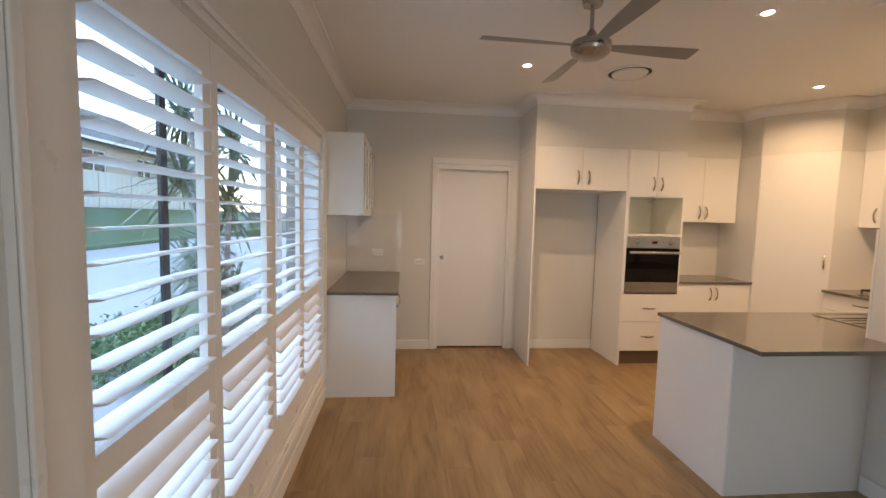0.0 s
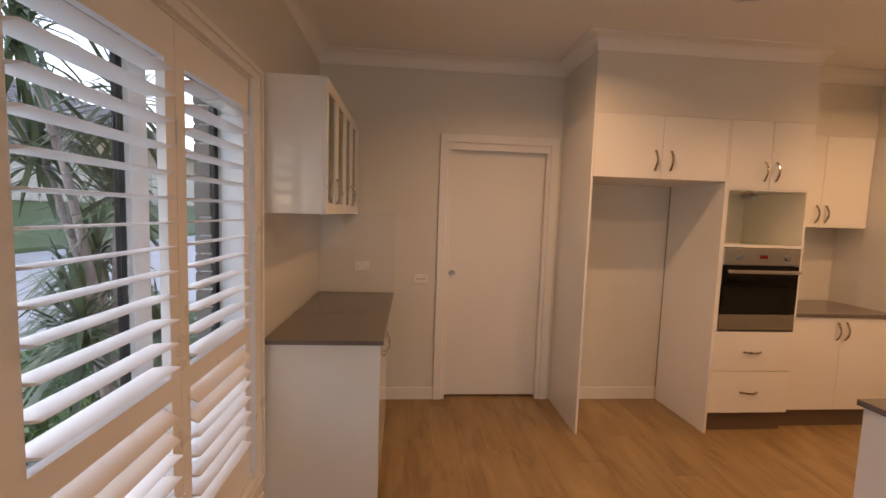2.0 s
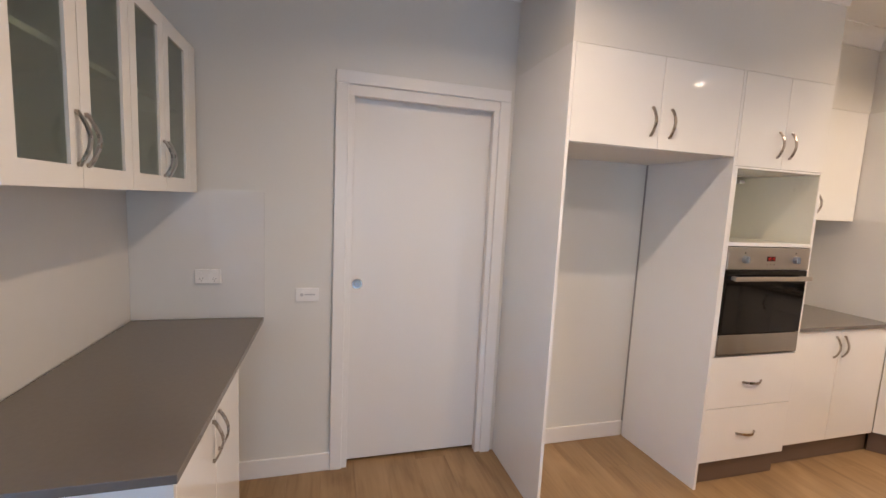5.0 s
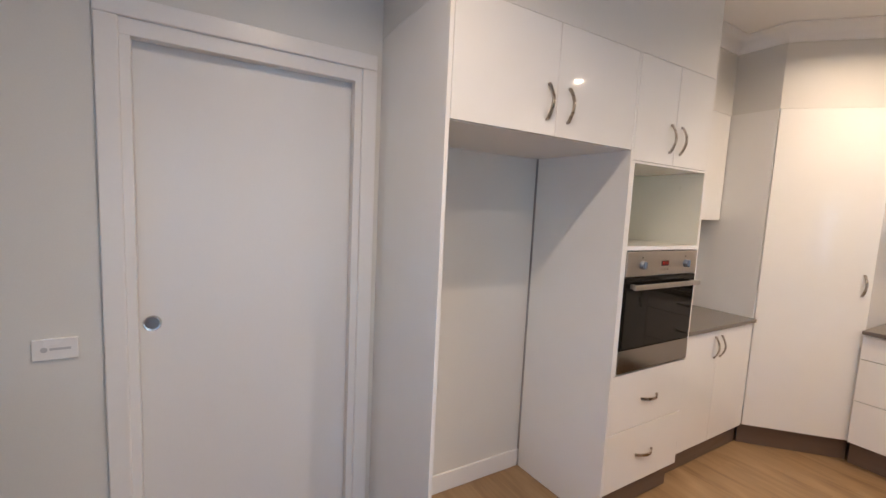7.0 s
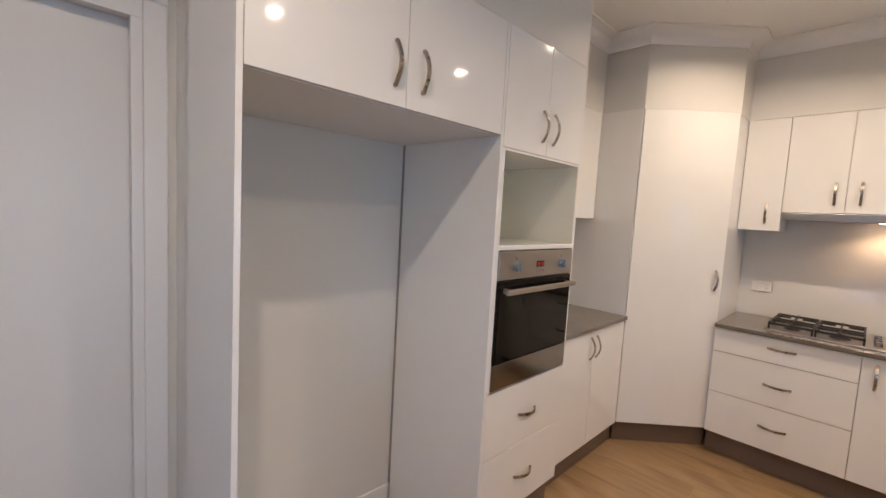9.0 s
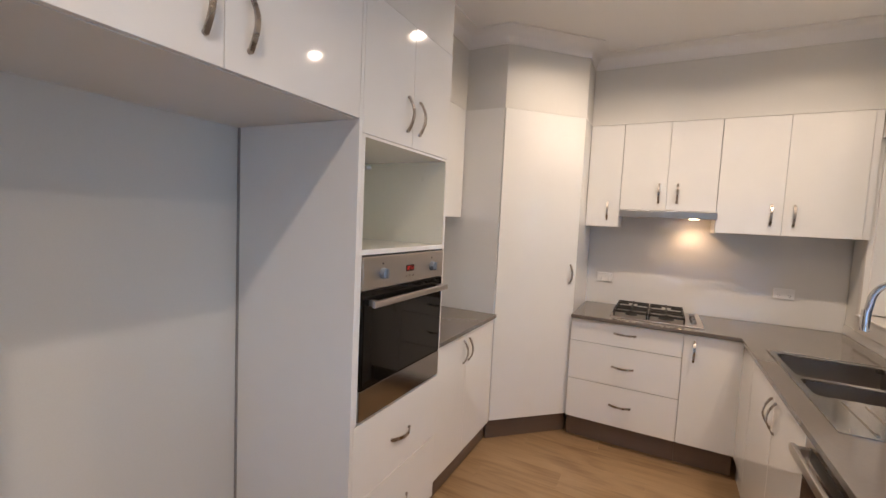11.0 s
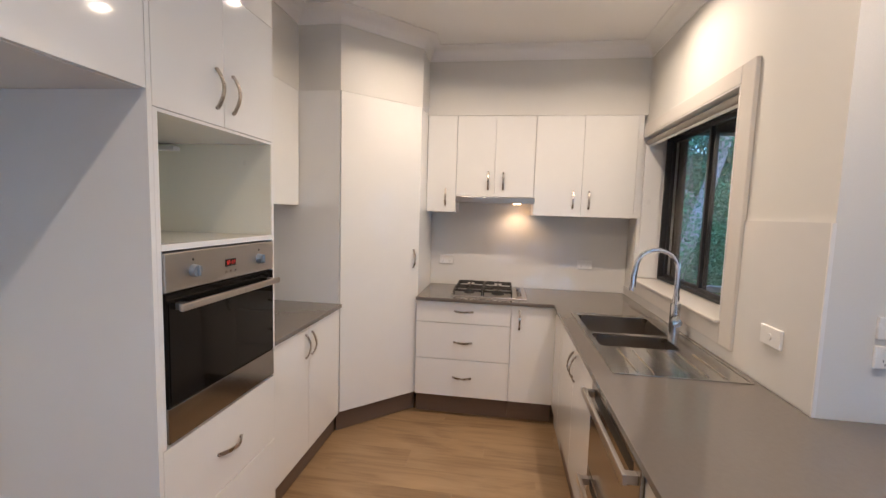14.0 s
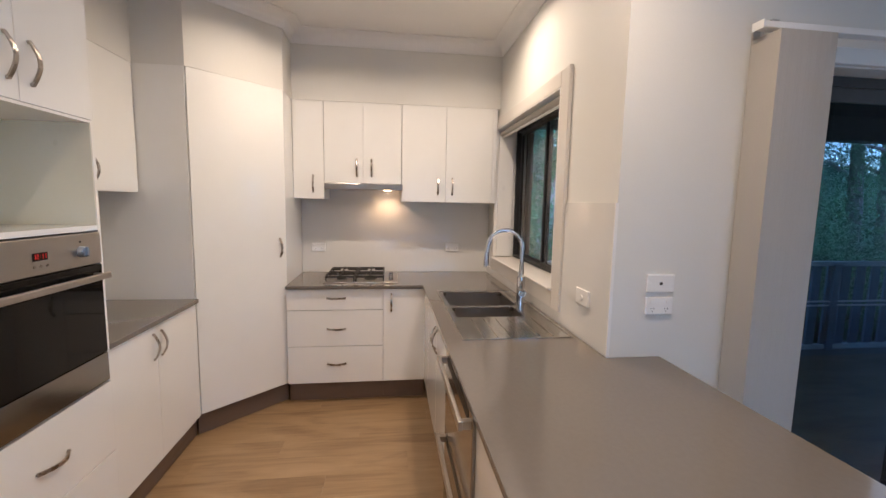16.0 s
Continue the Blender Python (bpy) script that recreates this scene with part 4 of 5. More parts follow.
# window behind the shutters: charcoal frame with three mullions
west = tagged(new("window_2"), "wide charcoal aluminium window behind shutters", "window", kind="structure")
west.matrix_world = pose(0.10, 0, 0)
LIGHTS = [(3.380, 3.982), (4.016, 5.186), (5.212, 5.820)]
bmw = slab((3.347, 5.858), (0.282, 2.108), -0.009, 0.009, [(a, b, 0.322, 2.068) for a, b in LIGHTS], place_x(0.0))
part("window_frame", bmw, ALU, west)
for a, b in LIGHTS:
    g = part("pane", boxes((-0.003, 0.003, a, b, 0.322, 2.068)), CLEAR, west)
    g.visible_shadow = False
part("screen_stile", boxes((0.010, 0.028, 5.214, 5.300, 0.300, 2.090)), TRIM, west, "pale sash stile")
structure("trim_west_reveal", boxes((0.125, 0.255, 3.346, 3.354, 0.282, 2.108), (0.125, 0.255, 5.851, 5.859, 0.282, 2.108), (0.125, 0.255, 3.354, 5.851, 2.100, 2.108), (0.125, 0.255, 3.354, 5.851, 0.282, 0.290)), TRIM, "white reveal lining of the wide window", "trim")

# unseen window added at the far end of the living room, for the fill light
south = tagged(new("window_3"), "unseen aluminium window added round the south fill light", "window", kind="structure")
south.matrix_world = pose(0, Y0 - 0.12, 0)
part("window_frame", slab((0.655, 3.245), (0.405, 2.095), -0.03, 0.03, [(0.70, 1.93, 0.45, 2.05), (1.97, 3.20, 0.45, 2.05)], place_y(0.0)), ALU, south)
for a, b in ((0.70, 1.93), (1.97, 3.20)):
    g = part("pane", boxes((a, b, -0.003, 0.003, 0.45, 2.05)), CLEAR, south)
    g.visible_shadow = False

# ---------- sliding door to the deck, vertical blinds ----------
slider = tagged(new("door_2"), "charcoal aluminium glass sliding door to the deck", "door", kind="structure")
slider.matrix_world = pose(XB + 0.10, 0, 0)
part("door_frame", slab((1.752, 3.978), (0.0, 2.098), 0.0, 0.10, [(1.80, 3.93, 0.03, 2.05)], place_x(0.0)), ALU, slider)
for a, b, x in ((1.80, 2.89, 0.052), (2.83, 3.93, 0.012)):
    sash = part("sash", slab((a, b), (0.03, 2.05), x, x + 0.036, [(a + 0.055, b - 0.055, 0.11, 1.99)], place_x(0.0)), ALU, slider)
    g = part("pane", boxes((x + 0.015, x + 0.021, a + 0.05, b - 0.05, 0.105, 1.995)), TINTED, sash)
    g.visible_shadow = False
structure("trim_slider", boxes((XB - 0.018, XB, 3.98, 4.045, 0.0, 2.165), (XB - 0.018, XB, 1.685, 1.75, 0.0, 2.165), (XB - 0.018, XB, 1.75, 3.98, 2.100, 2.165), bevel=0.004), TRIM, "white casing of the sliding door", "trim")
structure("trim_slider_reveal", boxes((XB, XB + 0.098, 3.972, 3.979, 0.0, 2.099), (XB, XB + 0.098, 1.751, 1.758, 0.0, 2.099), (XB, XB + 0.098, 1.758, 3.972, 2.092, 2.099)), TRIM, "white reveal lining of the sliding door", "trim")

blind = thing("vertical_blind", "taupe vertical blind drawn back to one side", "blind", pose(XB - 0.075, 4.085, 0))
part("headrail", boxes((-0.022, 0.022, -2.42, 0.02, 2.178, 2.202), bevel=0.003), TRIM, blind, "white headrail")
part("rail_end_cap", boxes((-0.026, 0.026, 0.0205, 0.026, 2.174, 2.206), bevel=0.002), PLATE, blind)
part("bracket", boxes((-0.012, 0.073, -0.05, -0.02, 2.205, 2.212), (0.066, 0.073, -0.05, -0.02, 2.166, 2.205)), STEEL, blind)
for k in range(18):
    y = -0.012 - k * 0.0130
    bm = bmesh.new()
    skew = 0.0004 * math.sin(k * 2.1)
    pts = []
    for a in range(9):
        s = a / 8 - 0.5
        pts.append((s * 0.127, y + 0.0008 * (1 - 4 * s * s) + skew * s))
    low = [bm.verts.new((x, yy, 0.035)) for x, yy in pts]
    high = [bm.verts.new((x, yy, 2.160)) for x, yy in pts]
    low2 = [bm.verts.new((x, yy - 0.0127, 0.035)) for x, yy in pts]
    high2 = [bm.verts.new((x, yy - 0.0127, 2.160)) for x, yy in pts]
    for a in range(8):
        bm.faces.new((low[a], low[a + 1], high[a + 1], high[a]))
        bm.faces.new((low2[a + 1], low2[a], high2[a], high2[a + 1]))
        bm.faces.new((high[a], high[a + 1], high2[a + 1], high2[a]))
        bm.faces.new((low[a + 1], low[a], low2[a], low2[a + 1]))
    bm.faces.new((low[0], high[0], high2[0], low2[0]))
    bm.faces.new((high[8], low[8], low2[8], high2[8]))
    part("vane", bm, VANE, blind)


# ---------- ceiling things ----------
for dx, dy in DOWNLIGHTS:
    root = thing("downlight", "round recessed warm downlight, lit, in the ceiling", "downlight", pose(dx, dy, CEIL), group="downlights")
    bm = bmesh.new()
    segs = 32
    prof = [(0.0275, -0.002), (0.032, -0.006), (0.050, -0.006), (0.054, 0.0)]
    rings = [[bm.verts.new((r * math.cos(2 * math.pi * k / segs), r * math.sin(2 * math.pi * k / segs), z)) for k in range(segs)] for r, z in prof]
    for a, b in zip(rings, rings[1:]):
        for k in range(segs):
            bm.faces.new((a[k], a[(k + 1) % segs], b[(k + 1) % segs], b[k]))
    part("trim_ring", bm, CEILING, root, smooth=50)
    bm = bmesh.new()
    cylinder(bm, (0, 0, -0.002), 0.0285, 0.003, segments=32)
    part("diffuser", bm, BULB, root, "glowing warm diffuser")

vent = thing("ceiling_vent", "round white air conditioning ceiling vent", "vent", pose(2.785, 5.875, CEIL))
bm = bmesh.new()
segs = 40
prof = [(0.205, 0.0), (0.200, -0.010), (0.180, -0.014), (0.168, -0.004)]
rings = [[bm.verts.new((r * math.cos(2 * math.pi * k / segs), r * math.sin(2 * math.pi * k / segs), z)) for k in range(segs)] for r, z in prof]
for a, b in zip(rings, rings[1:]):
    for k in range(segs):
        bm.faces.new((a[k], a[(k + 1) % segs], b[(k + 1) % segs], b[k]))
part("outer_ring", bm, CEILING, vent, smooth=50)
bm = bmesh.new()
cylinder(bm, (0, 0, -0.011), 0.138, 0.010, r2=0.142, segments=40)
part("centre_disc", bm, CEILING, vent, smooth=40)
bm = bmesh.new()
cylinder(bm, (0, 0, -0.002), 0.170, 0.003, segments=40)
part("dark_gap", bm, SLOT, vent)

fan = thing("ceiling_fan", "four-blade brushed nickel ceiling fan at rest", "fan", pose(1.955, 4.785, CEIL, 0, 0, 2))
bm = bmesh.new()
cylinder(bm, (0, 0, -0.022), 0.052, 0.044, r2=0.062, segments=28)
part("canopy", bm, FAN_METAL, fan, smooth=40)
bm = bmesh.new()
cylinder(bm, (0, 0, -0.120), 0.011, 0.17, segments=16)
part("rod", bm, FAN_METAL, fan, smooth=40)
bm = bmesh.new()
segs = 36
prof = [(0.012, -0.172), (0.024, -0.188), (0.036, -0.212), (0.072, -0.232), (0.102, -0.240), (0.110, -0.250), (0.110, -0.272), (0.103, -0.276), (0.103, -0.281), (0.109, -0.285), (0.105, -0.300), (0.080, -0.320), (0.042, -0.330), (0.0005, -0.332)]
rings = [[bm.verts.new((r * math.cos(2 * math.pi * k / segs), r * math.sin(2 * math.pi * k / segs), z)) for k in range(segs)] for r, z in prof]
for a, b in zip(rings, rings[1:]):
    for k in range(segs):
        bm.faces.new((a[k], a[(k + 1) % segs], b[(k + 1) % segs], b[k]))
part("motor_housing", bm, FAN_METAL, fan, smooth=35)
for k in range(4):
    bm = bmesh.new()
    rows = []
    for i, (r, wd) in enumerate([(0.085, 0.048), (0.14, 0.060), (0.25, 0.082), (0.45, 0.100), (0.60, 0.106), (0.618, 0.104), (0.625, 0.094)]):
        ring = []
        for s, z in ((-0.5, 0.0), (-0.2, 0.003), (0.2, 0.003), (0.5, 0.0), (0.2, -0.002), (-0.2, -0.002)):
            ring.append(bm.verts.new((r, s * wd, -0.262 + z - s * wd * 0.20)))
        rows.append(ring)
    for a, b in zip(rows, rows[1:]):
        for j in range(6):
            bm.faces.new((a[j], a[(j + 1) % 6], b[(j + 1) % 6], b[j]))
    bm.faces.new(rows[0])
    bm.faces.new(list(reversed(rows[-1])))
    bm.transform(Matrix.Rotation(radians(90 * k), 4, "Z"))
    part("blade", bm, FAN_BLADE, fan, "silver grey blade", smooth=40)


# ---------- outside, west: patio, lawn, fence, house, yuccas ----------
structure("ground", boxes((-900, 900, -900, 900, -0.9, -0.35)), SOIL, "bush ground that reaches the horizon", "ground")
structure("pavement", boxes((-11.0, XW - 0.272, -6.0, 30.0, -0.349, -0.10), bevel=0.01), CONCRETE, "pale concrete patio and drive beside the house", "pavement")
bm = bmesh.new()
prism(bm, [(-11.003, -0.345), (-11.003, 0.05), (-13.6, 1.50), (-30.0, 1.50), (-30.0, -0.345)], -10.0, 40.0)
bm.transform(Matrix(((1, 0, 0, 0), (0, 0, 1, 0), (0, 1, 0, 0), (0, 0, 0, 1))))
structure("lawn", bm, GRASS, "green grass bank rising to the fence", "lawn")
structure("lawn_strip", boxes((-3.1, -2.0, 6.4, 9.4, -0.099, -0.05)), GRASS, "green garden bed set in the patio", "lawn")


def rnd(a, b):
    return random.uniform(a, b)


fence = thing("fence", "cream ribbed steel boundary fence", "fence", pose(-13.7, 0, 1.50))
seg = 2.4
for k in range(-1, 14):
    y = k * seg
    part("post", boxes((-0.03, 0.03, y - 0.03, y + 0.03, 0, 1.80), bevel=0.004), FENCE, fence)
    bm = bmesh.new()
    n = 24
    prof = []
    for i in range(n + 1):
        yy = y + 0.03 + (seg - 0.06) * i / n
        prof.append((0.012 if i % 4 in (1, 2) else -0.012, yy))
    lo = [bm.verts.new((x, yy, 0.05)) for x, yy in prof]
    hi = [bm.verts.new((x, yy, 1.70)) for x, yy in prof]
    for i in range(n):
        bm.faces.new((lo[i], lo[i + 1], hi[i + 1], hi[i]))
    part("panel", bm, FENCE, fence)
    part("rail", boxes((-0.028, 0.028, y + 0.03, y + seg - 0.03, 1.70, 1.77), bevel=0.003), FENCE, fence)


def house(m, label):
    """Single-storey brick house with a hipped tile roof; its long front faces +x."""
    root = thing("house", label, "house", m)
    part("wall", slab((-14, 14), (-1.05, 2.6), -8.0, 0.0, [(-12.0, -10.2, 0.9, 2.1), (-6.2, -4.2, 0.9, 2.1), (0.5, 2.3, 0.9, 2.1), (5.0, 6.4, 0.9, 2.1)], lambda u, v, w: (w, u, v)), RENDER_WALL, root)
    bm = bmesh.new()
    base = [bm.verts.new(p) for p in ((0.6, -14.6, 2.55), (0.6, 14.6, 2.55), (-8.6, 14.6, 2.55), (-8.6, -14.6, 2.55))]
    ridge = [bm.verts.new((-4, -10, 5.3)), bm.verts.new((-4, 10, 5.3))]
    for f in ((base[0], base[1], ridge[1], ridge[0]), (base[1], base[2], ridge[1]), (base[2], base[3], ridge[0], ridge[1]), (base[3], base[0], ridge[0]), tuple(reversed(base))):
        bm.faces.new(f)
    roof = part("roof", bm, ROOF_TILE, root)
    for i in range(14):
        s = i / 14
        x, z = 0.6 - 4.6 * s, 2.55 + 2.75 * s
        e = 14.6 - 4.6 * s
        part("tile_course", boxes((x - 0.30, x + 0.03, -e, e, z + 0.005, z + 0.045)), ROOF_TILE, roof)
    part("gutter", boxes((0.60, 0.72, -14.6, 14.6, 2.45, 2.58), bevel=0.01), TRIM, root)
    for a, b in ((-12.0, -10.2), (-6.2, -4.2), (0.5, 2.3), (5.0, 6.4)):
        win = part("window", slab((a, b), (0.9, 2.1), -0.12, -0.05, [(a + 0.06, (a + b) / 2 - 0.03, 0.96, 2.04), ((a + b) / 2 + 0.03, b - 0.06, 0.96, 2.04)], lambda u, v, w: (w, u, v)), TRIM, root)
        part("pane", boxes((-0.10, -0.09, a + 0.05, b - 0.05, 0.95, 2.05)), BLACK_GLASS, win)
        part("sill", boxes((0.0, 0.06, a - 0.05, b + 0.05, 0.82, 0.895)), RENDER_WALL, win)
    return root


house(pose(-15.5, 25.0, 2.5), "peach brick neighbouring house with a grey tiled hip roof")


def yucca(m, heads, label):
    """Several bare stems with rosettes of long stiff blades."""
    root = thing("yucca_plant", label, "plant", m)
    for hx, hy, hz in heads:
        bm = bmesh.new()
        pts = [(hx * s * s, hy * s * s, hz * s) for s in (0, 0.25, 0.5, 0.75, 1.0)]
        tube(bm, pts, [0.032, 0.026, 0.022, 0.020, 0.022], segments=10)
        stem = part("stem", bm, BARK, root, "bare grey stem", smooth=60)
        bm = bmesh.new()
        for k in range(110):
            az, el = rnd(0, 2 * math.pi), radians(rnd(-35, 80))
            length, wide = rnd(0.35, 0.66), rnd(0.010, 0.018)
            d = Vector((math.cos(az) * math.cos(el), math.sin(az) * math.cos(el), math.sin(el)))
            side = d.cross(Vector((0, 0, 1)))
            side = side.normalized() if side.length > 0.05 else Vector((1, 0, 0))
            prev = None
            o = Vector((hx, hy, hz + rnd(-0.18, 0.05)))
            for i, (s, w) in enumerate(((0.04, 0.5), (0.35, 1.0), (0.7, 0.8), (1.0, 0.08))):
                p = o + d * length * s * (0.62 if d.x > 0.3 else 1.0) - Vector((0, 0, 0.16 * s * s))
                row = (bm.verts.new(p - side * wide * w), bm.verts.new(p + side * wide * w))
                if prev:
                    bm.faces.new((prev[0], prev[1], row[1], row[0]))
                prev = row
        part("leaf_rosette", bm, YUCCA, root, "long stiff green blades")
    return root


yucca(pose(-0.62, 6.2, -0.10), [(0.06, 0.0, 1.75), (-0.20, 0.20, 1.35), (0.0, -0.20, 1.05), (0.04, 0.12, 2.25), (-0.30, -0.05, 1.95), (-0.15, -0.30, 2.45)], "tall yucca with spiky green heads beside the window")
yucca(pose(-0.95, 7.0, -0.10), [(0.05, 0.1, 0.75), (-0.2, -0.25, 1.05), (0.1, 0.25, 0.45)], "low yucca with spiky green heads behind another")


def leaf_cloud(centres, count, size, spread, clear=-99.0):
    """Many small two-triangle leaves round the given centres."""
    c = np.array(centres)
    idx = np.random.randint(0, len(c), count)
    off = np.random.normal(0, 1, (count, 3)) * np.array(spread)
    pos = c[idx] + off
    pos = pos[pos[:, 0] > clear]
    count = len(pos)
    a = np.random.normal(0, 1, (count, 3))
    a /= np.linalg.norm(a, axis=1)[:, None]
    b = np.cross(a, np.random.normal(0, 1, (count, 3)))
    b /= np.linalg.norm(b, axis=1)[:, None]
    s = np.random.uniform(0.6, 1.4, (count, 1)) * size
    v = np.stack([pos - a * s, pos + b * s * 0.35, pos + a * s, pos - b * s * 0.35], axis=1).reshape(-1, 3)
    me = bpy.data.meshes.new("leaves")
    me.from_pydata(v.tolist(), [], (np.arange(count * 4).reshape(-1, 4)).tolist())
    return me


groundcover = leaf_cloud([(rnd(-2.5, -1.1), rnd(6.4, 9.4), rnd(-0.05, 0.20)) for k in range(300)], 16000, 0.034, (0.10, 0.10, 0.05))
groundcover.materials.append(LEAF)
tagged(new("groundcover", groundcover), "low dark green groundcover plants in the patio bed", "plants", kind="stuff")


def tree(m, label, height, lean, bark, leaf, leaves, size, crown, girth=0.16, forks=7):
    root = thing("tree", label, "tree", m)
    pts = []
    for k in range(8):
        s = k / 7
        pts.append((lean[0] * s + 0.10 * math.sin(3 * s + lean[0]), lean[1] * s + 0.12 * math.sin(4 * s + 1), height * s))
    bm = bmesh.new()
    tube(bm, pts, [girth * (1 - 0.75 * k / 7) for k in range(8)], segments=12)
    trunk = part("trunk", bm, bark, root, smooth=60)
    tips = []
    for k in range(forks):
        s = 0.30 + 0.65 * k / forks
        i = int(s * 7)
        o = Vector(pts[i]).lerp(Vector(pts[min(i + 1, 7)]), s * 7 - i)
        az = k * 2.4 + rnd(-0.4, 0.4)
        ln = crown * rnd(0.6, 1.0)
        tip = o + Vector((math.cos(az) * ln, math.sin(az) * ln, ln * rnd(0.1, 0.7)))
        mid = o.lerp(tip, 0.5) + Vector((0, 0, ln * 0.12))
        bm = bmesh.new()
        tube(bm, [o, mid, tip], [girth * 0.38, girth * 0.22, girth * 0.08], segments=8)
        part("limb", bm, bark, root, smooth=60)
        for q in range(6):
            tips.append(tuple(o.lerp(tip, 0.4 + 0.12 * q) + Vector((rnd(-0.6, 0.6), rnd(-0.6, 0.6), rnd(-0.5, 0.6))) * crown * 0.35))
    me = leaf_cloud(tips, leaves, size, (crown * 0.15, crown * 0.15, crown * 0.10), 6.9 - m.translation.x)
    me.materials.append(leaf)
    ob = new("crown", me)
    ob.parent = root
    return root


# ---------- outside, south-east: deck, balustrade, patio roof, bush ----------
deck = structure("deck", boxes((XB + 0.252, 6.0, -3.0, YS - 0.292, -0.34, -0.085)), SOFFIT, "dark timber deck outside the sliding door", "deck")
board = mesh_from("deck_board", boxes((0, 2.14, 0, 0.088, 0, 0.020), bevel=0.002), DECK)
for i in range(int((YS - 0.30 + 3.0) / 0.093)):
    ob = new("deck_board", board)
    ob.parent = deck
    ob.location = (XB + 0.256, -2.98 + i * 0.093, -0.084)


def balustrade(name, m, length):
    root = thing(name, "dark slatted deck balustrade with pale rails", "balustrade", m)
    part("top_rail", boxes((0, length, -0.03, 0.03, 0.98, 1.03), bevel=0.004), RAIL_TOP, root, "pale top rail")
    for z in (0.540, 0.585):
        part("mid_rail", boxes((0, length, 0.012, 0.030, z, z + 0.016), bevel=0.002), TRIM, root, "thin white rail")
    part("bottom_rail", boxes((0, length, -0.03, 0.03, 0.06, 0.11), bevel=0.003), RAIL_TOP, root, "pale bottom rail")
    k = 0
    while k * 0.185 < length - 0.11:
        part("slat", boxes((k * 0.185 + 0.04, k * 0.185 + 0.145, -0.011, 0.011, 0.11, 0.98), bevel=0.002), RAIL, root)
        k += 1
    for x in (0.0, length / 2, length):
        part("post", boxes((x - 0.045, x + 0.045, -0.045, 0.045, 0.0, 1.0), bevel=0.004), RAIL, root)
    return root


balustrade("balustrade", pose(5.93, -2.9, -0.064, 0, 0, 90), 7.15)
balustrade("balustrade", pose(XB + 0.32, -2.95, -0.064), 1.9)
roof = thing("patio_roof", "dark patio roof with beam over the deck", "roof", pose(0, 0, 2.35))
part("sheet", boxes((XB + 0.255, 6.5, -3.6, YS - 0.295, 0.12, 0.18)), SOFFIT, roof)
part("beam", boxes((5.86, 6.00, -3.6, YS - 0.30, -0.12, 0.115)), SOFFIT, roof)
for y in (-3.4, -1.2):
    part("post", boxes((5.88, 5.98, y, y + 0.10, -2.41, -0.121)), SOFFIT, roof)

# wooded hillside behind the nearest trees
bm = bmesh.new()
rows = []
for i in range(16):
    x = 11.0 + i * 1.6
    rows.append([bm.verts.new((x + rnd(-0.4, 0.4), -30 + j * 2.5, -0.36 + 0.32 * max(0, i - 1) ** 1.15 + rnd(-0.3, 0.3) * (i > 1))) for j in range(25)])
for a, b in zip(rows, rows[1:]):
    for j in range(24):
        bm.faces.new((a[j], a[j + 1], b[j + 1], b[j]))
structure("ground_hillside", bm, SOIL, "wooded hillside behind the house", "ground", smooth=80)
cover = [(rnd(10.5, 26), rnd(-18, 8)) for k in range(420)]
undergrowth = leaf_cloud([(x, y, 0.2 + 0.20 * max(0, x - 12.6) + rnd(0, 1.6)) for x, y in cover], 110000, 0.060, (0.55, 0.55, 0.45))
undergrowth.materials.append(LEAF)
tagged(new("undergrowth", undergrowth), "dense green undergrowth on the hillside", "undergrowth", kind="stuff")

TREES = [
    ((9.0, 2.9), 7.5, (0.8, -1.9), BARK, 0.13), ((9.9, 3.0), 8.0, (0.2, -1.3), BARK, 0.11), ((10.2, 2.0), 8.0, (-0.6, 1.2), BARK, 0.20), ((9.4, 0.4), 8.0, (0.9, 0.6), BARK, 0.20),
    ((9.3, -2.2), 8.0, (0.6, 0.5), DARK_BARK, 0.18), ((11.5, 0.5), 9.0, (-0.5, 0.9), DARK_BARK, 0.22), ((10.5, -3.5), 9.0, (0.5, -0.9), DARK_BARK, 0.22),
    ((8.6, -5.5), 8.0, (0.9, 0.8), BARK, 0.2), ((12.5, 4.2), 9.0, (-0.6, 0.2), DARK_BARK, 0.22), ((14.5, 1.8), 10.0, (0.4, 0.4), DARK_BARK, 0.2), ((11.5, -7.0), 9.0, (0.3, 0.4), DARK_BARK, 0.2),
    ((16.5, 4.5), 11.0, (0.4, 0.4), DARK_BARK, 0.2), ((18.5, 0.5), 11.0, (0.4, 0.4), DARK_BARK, 0.2), ((18.0, -4.5), 11.0, (0.4, 0.4), DARK_BARK, 0.2), ((13.0, -10.0), 10.0, (0.4, 0.4), DARK_BARK, 0.2),
    ((14.0, -2.0), 10.0, (0.4, 0.4), DARK_BARK, 0.2), ((15.5, -6.0), 10.0, (-0.4, 0.4), DARK_BARK, 0.2),
]
for k, ((x, y), h, lean, bark, girth) in enumerate(TREES):
    tree(pose(x, y, -0.4), "leaning paperbark tree with pale peeling trunk" if bark is BARK else "dense dark green bush tree", h, lean, bark, LEAF if k % 2 else LEAF_SHADED, 48000 if k < 8 else 20000, 0.030 if k < 8 else 0.045, 2.7, girth)


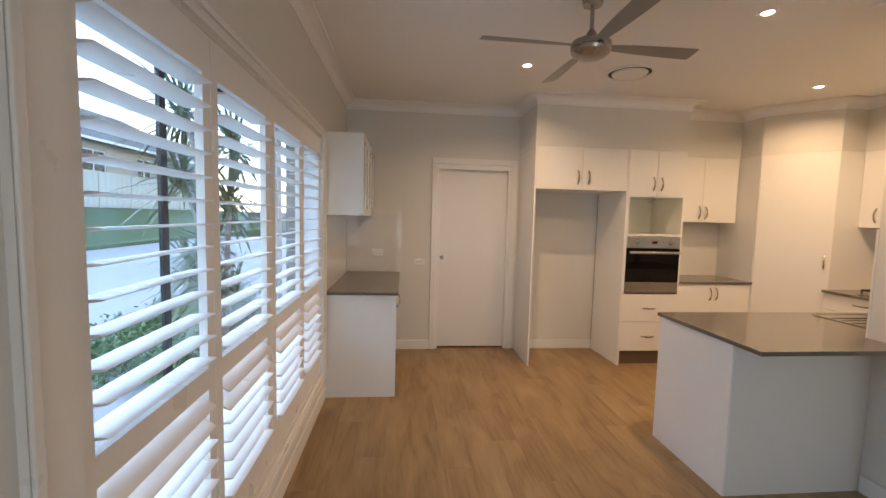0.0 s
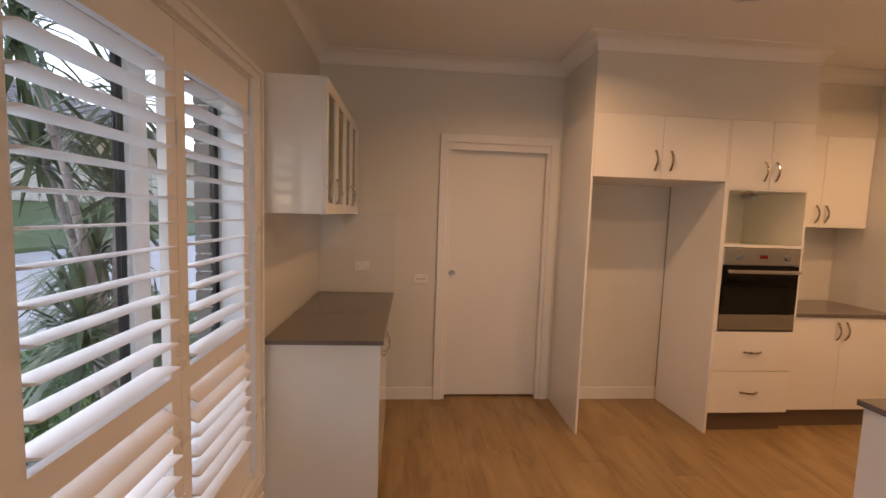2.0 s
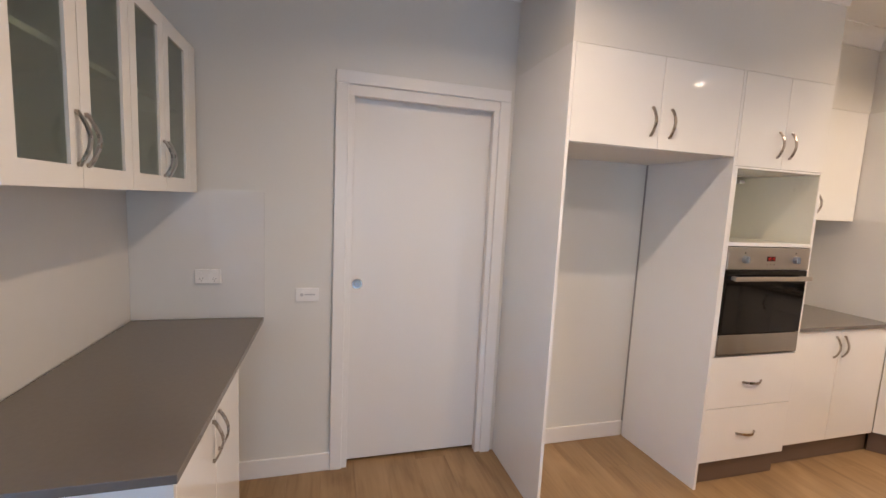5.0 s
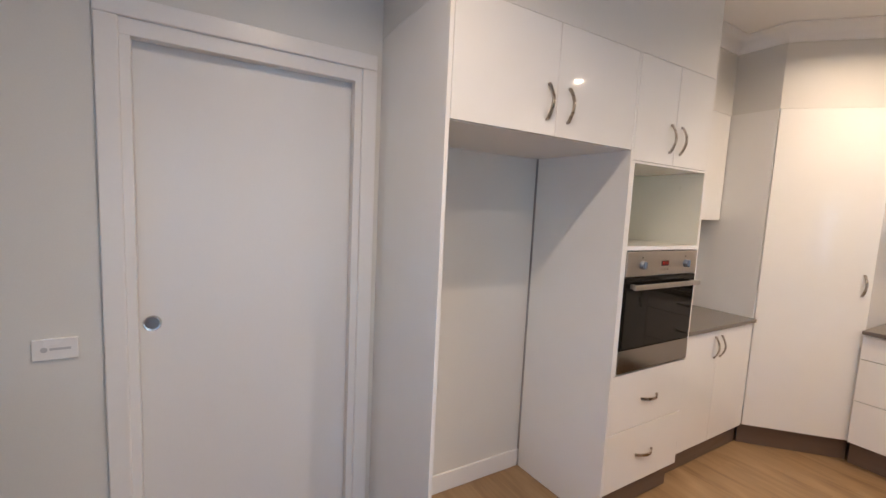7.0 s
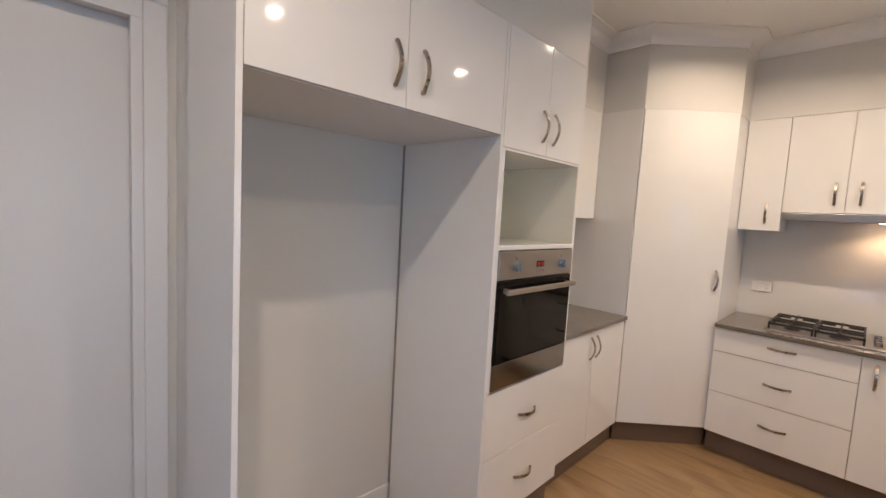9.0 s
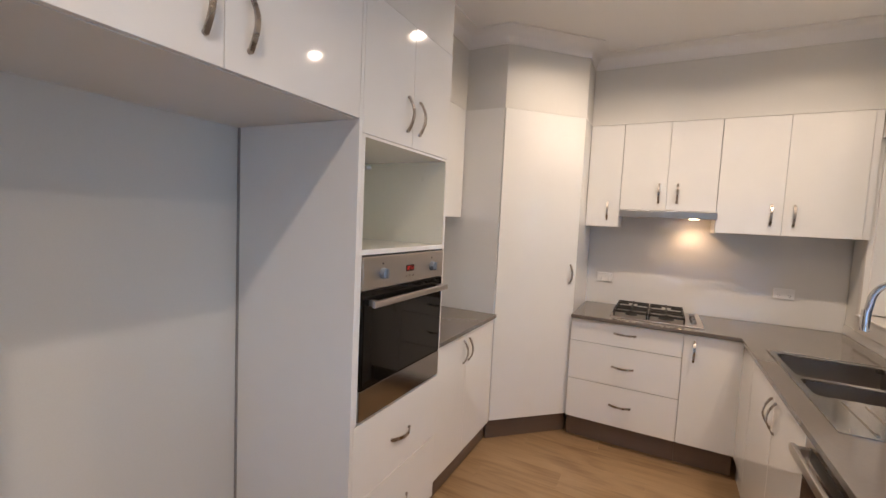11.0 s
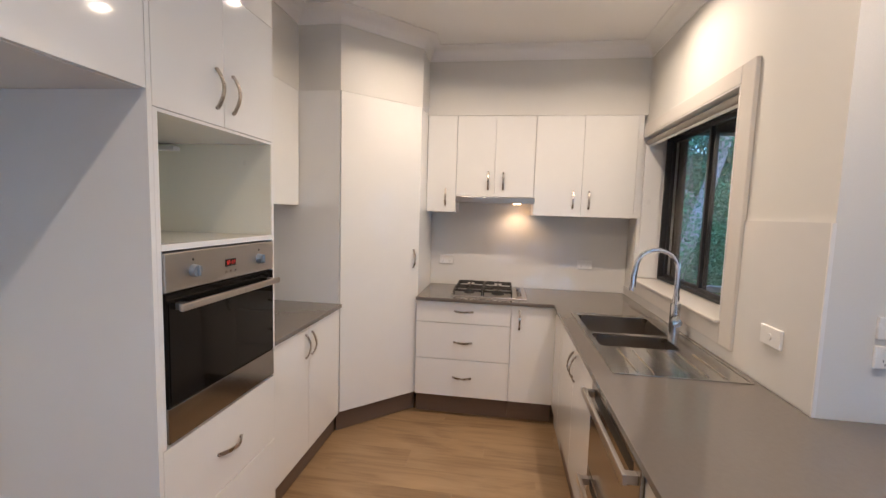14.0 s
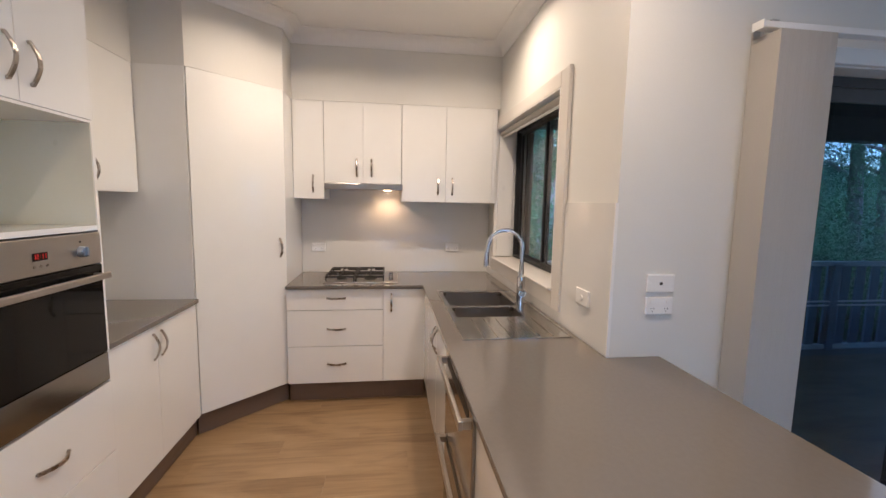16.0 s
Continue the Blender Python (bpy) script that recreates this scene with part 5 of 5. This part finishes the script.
def shrub(m, s=1.0):
    root = thing("shrub", "dense green shrub below the deck", "shrub", m)
    bm = bmesh.new()
    tips = []
    for k in range(9):
        az, ln = k * 0.7, s * rnd(0.5, 1.3)
        tip = (math.cos(az) * ln * 0.8, math.sin(az) * ln * 0.8, ln * 1.1)
        tube(bm, [(0, 0, 0), tuple(c * 0.5 for c in tip), tip], [0.03, 0.02, 0.01], segments=6)
        tips += [tip, tuple(c * 0.6 for c in tip)]
    part("stems", bm, DARK_BARK, root)
    me = leaf_cloud(tips, int(7000 * s), 0.028, (0.42 * s, 0.42 * s, 0.35 * s), 6.6 - m.translation.x)
    me.materials.append(LEAF)
    ob = new("foliage", me)
    ob.parent = root


for x, y in ((7.4, 2.2), (7.2, 0.6), (7.3, -0.9), (7.1, -2.6), (8.4, 1.4), (8.8, -1.6), (7.6, 3.6), (10.4, 3.2), (10.2, 1.0), (9.6, -3.2), (7.8, -4.2), (9.0, 4.3)):
    shrub(pose(x, y, -0.4))
for x, y in ((8.8, 3.7), (9.6, 2.2), (10.6, 4.0), (8.9, 0.9), (9.2, -0.6)):
    shrub(pose(x, y, -0.4), 1.7)

# brick jamb outside the kitchen window
jamb = structure("wall_brick_jamb", boxes((5.4745, 5.60, 4.276, YS - 0.2905, -0.3, 2.3)), DARK_BRICK, "brown brick jamb outside the kitchen window", "wall")
brick = mesh_from("brick", boxes((0, 0.020, 0, 0.054, 0, 0.0845), bevel=0.001), DARK_BRICK)
for r in range(13):
    ob = new("brick", brick)
    ob.parent, ob.location = jamb, (5.455, 4.274, 1.06 + r * 0.086)

# brick reveal of the wide window, seen through its glass
reveal = structure("wall_brick_reveal", boxes((0.002, 0.074, 5.861, 5.98, -0.30, 2.60)), MORTAR, "grey-brown brick reveal outside the wide window", "wall")
reveal_brick = mesh_from("brick", boxes((0, 0.072, 0, 0.018, 0, 0.076), bevel=0.003), BRICK)
for r in range(22):
    ob = new("brick", reveal_brick)
    ob.parent, ob.location = reveal, (0.001, 5.846, 0.30 + r * 0.086)

# ---------- floor planks ----------
floor = structure("floor", boxes((XW, XE, Y0, YN + 0.4, -0.0118, -0.003)), OAK, "oak-look vinyl plank floor", "floor")
PWID, PLEN = (XE - XW) / 30, 1.22
meshes = {}
for c in range(30):
    x = XW + c * PWID
    start = (4.42 if c >= 19 else Y0) - (c * 0.457) % PLEN
    y, end, low = start, YN + (0.3 if 5 <= c <= 10 else 0.0), (4.42 if c >= 19 else Y0)
    while y < end:
        a, b = max(y, low), min(y + PLEN, end)
        ln = round(b - a, 2)
        if ln > 0.03:
            if ln not in meshes:
                meshes[ln] = mesh_from("plank", boxes((0.0002, PWID - 0.0002, 0.0002, ln - 0.0002, -0.0029, 0.0), bevel=0.0005), OAK)
            ob = new("plank", meshes[ln])
            ob.parent, ob.location = floor, (x, a, 0.0)
        y += PLEN
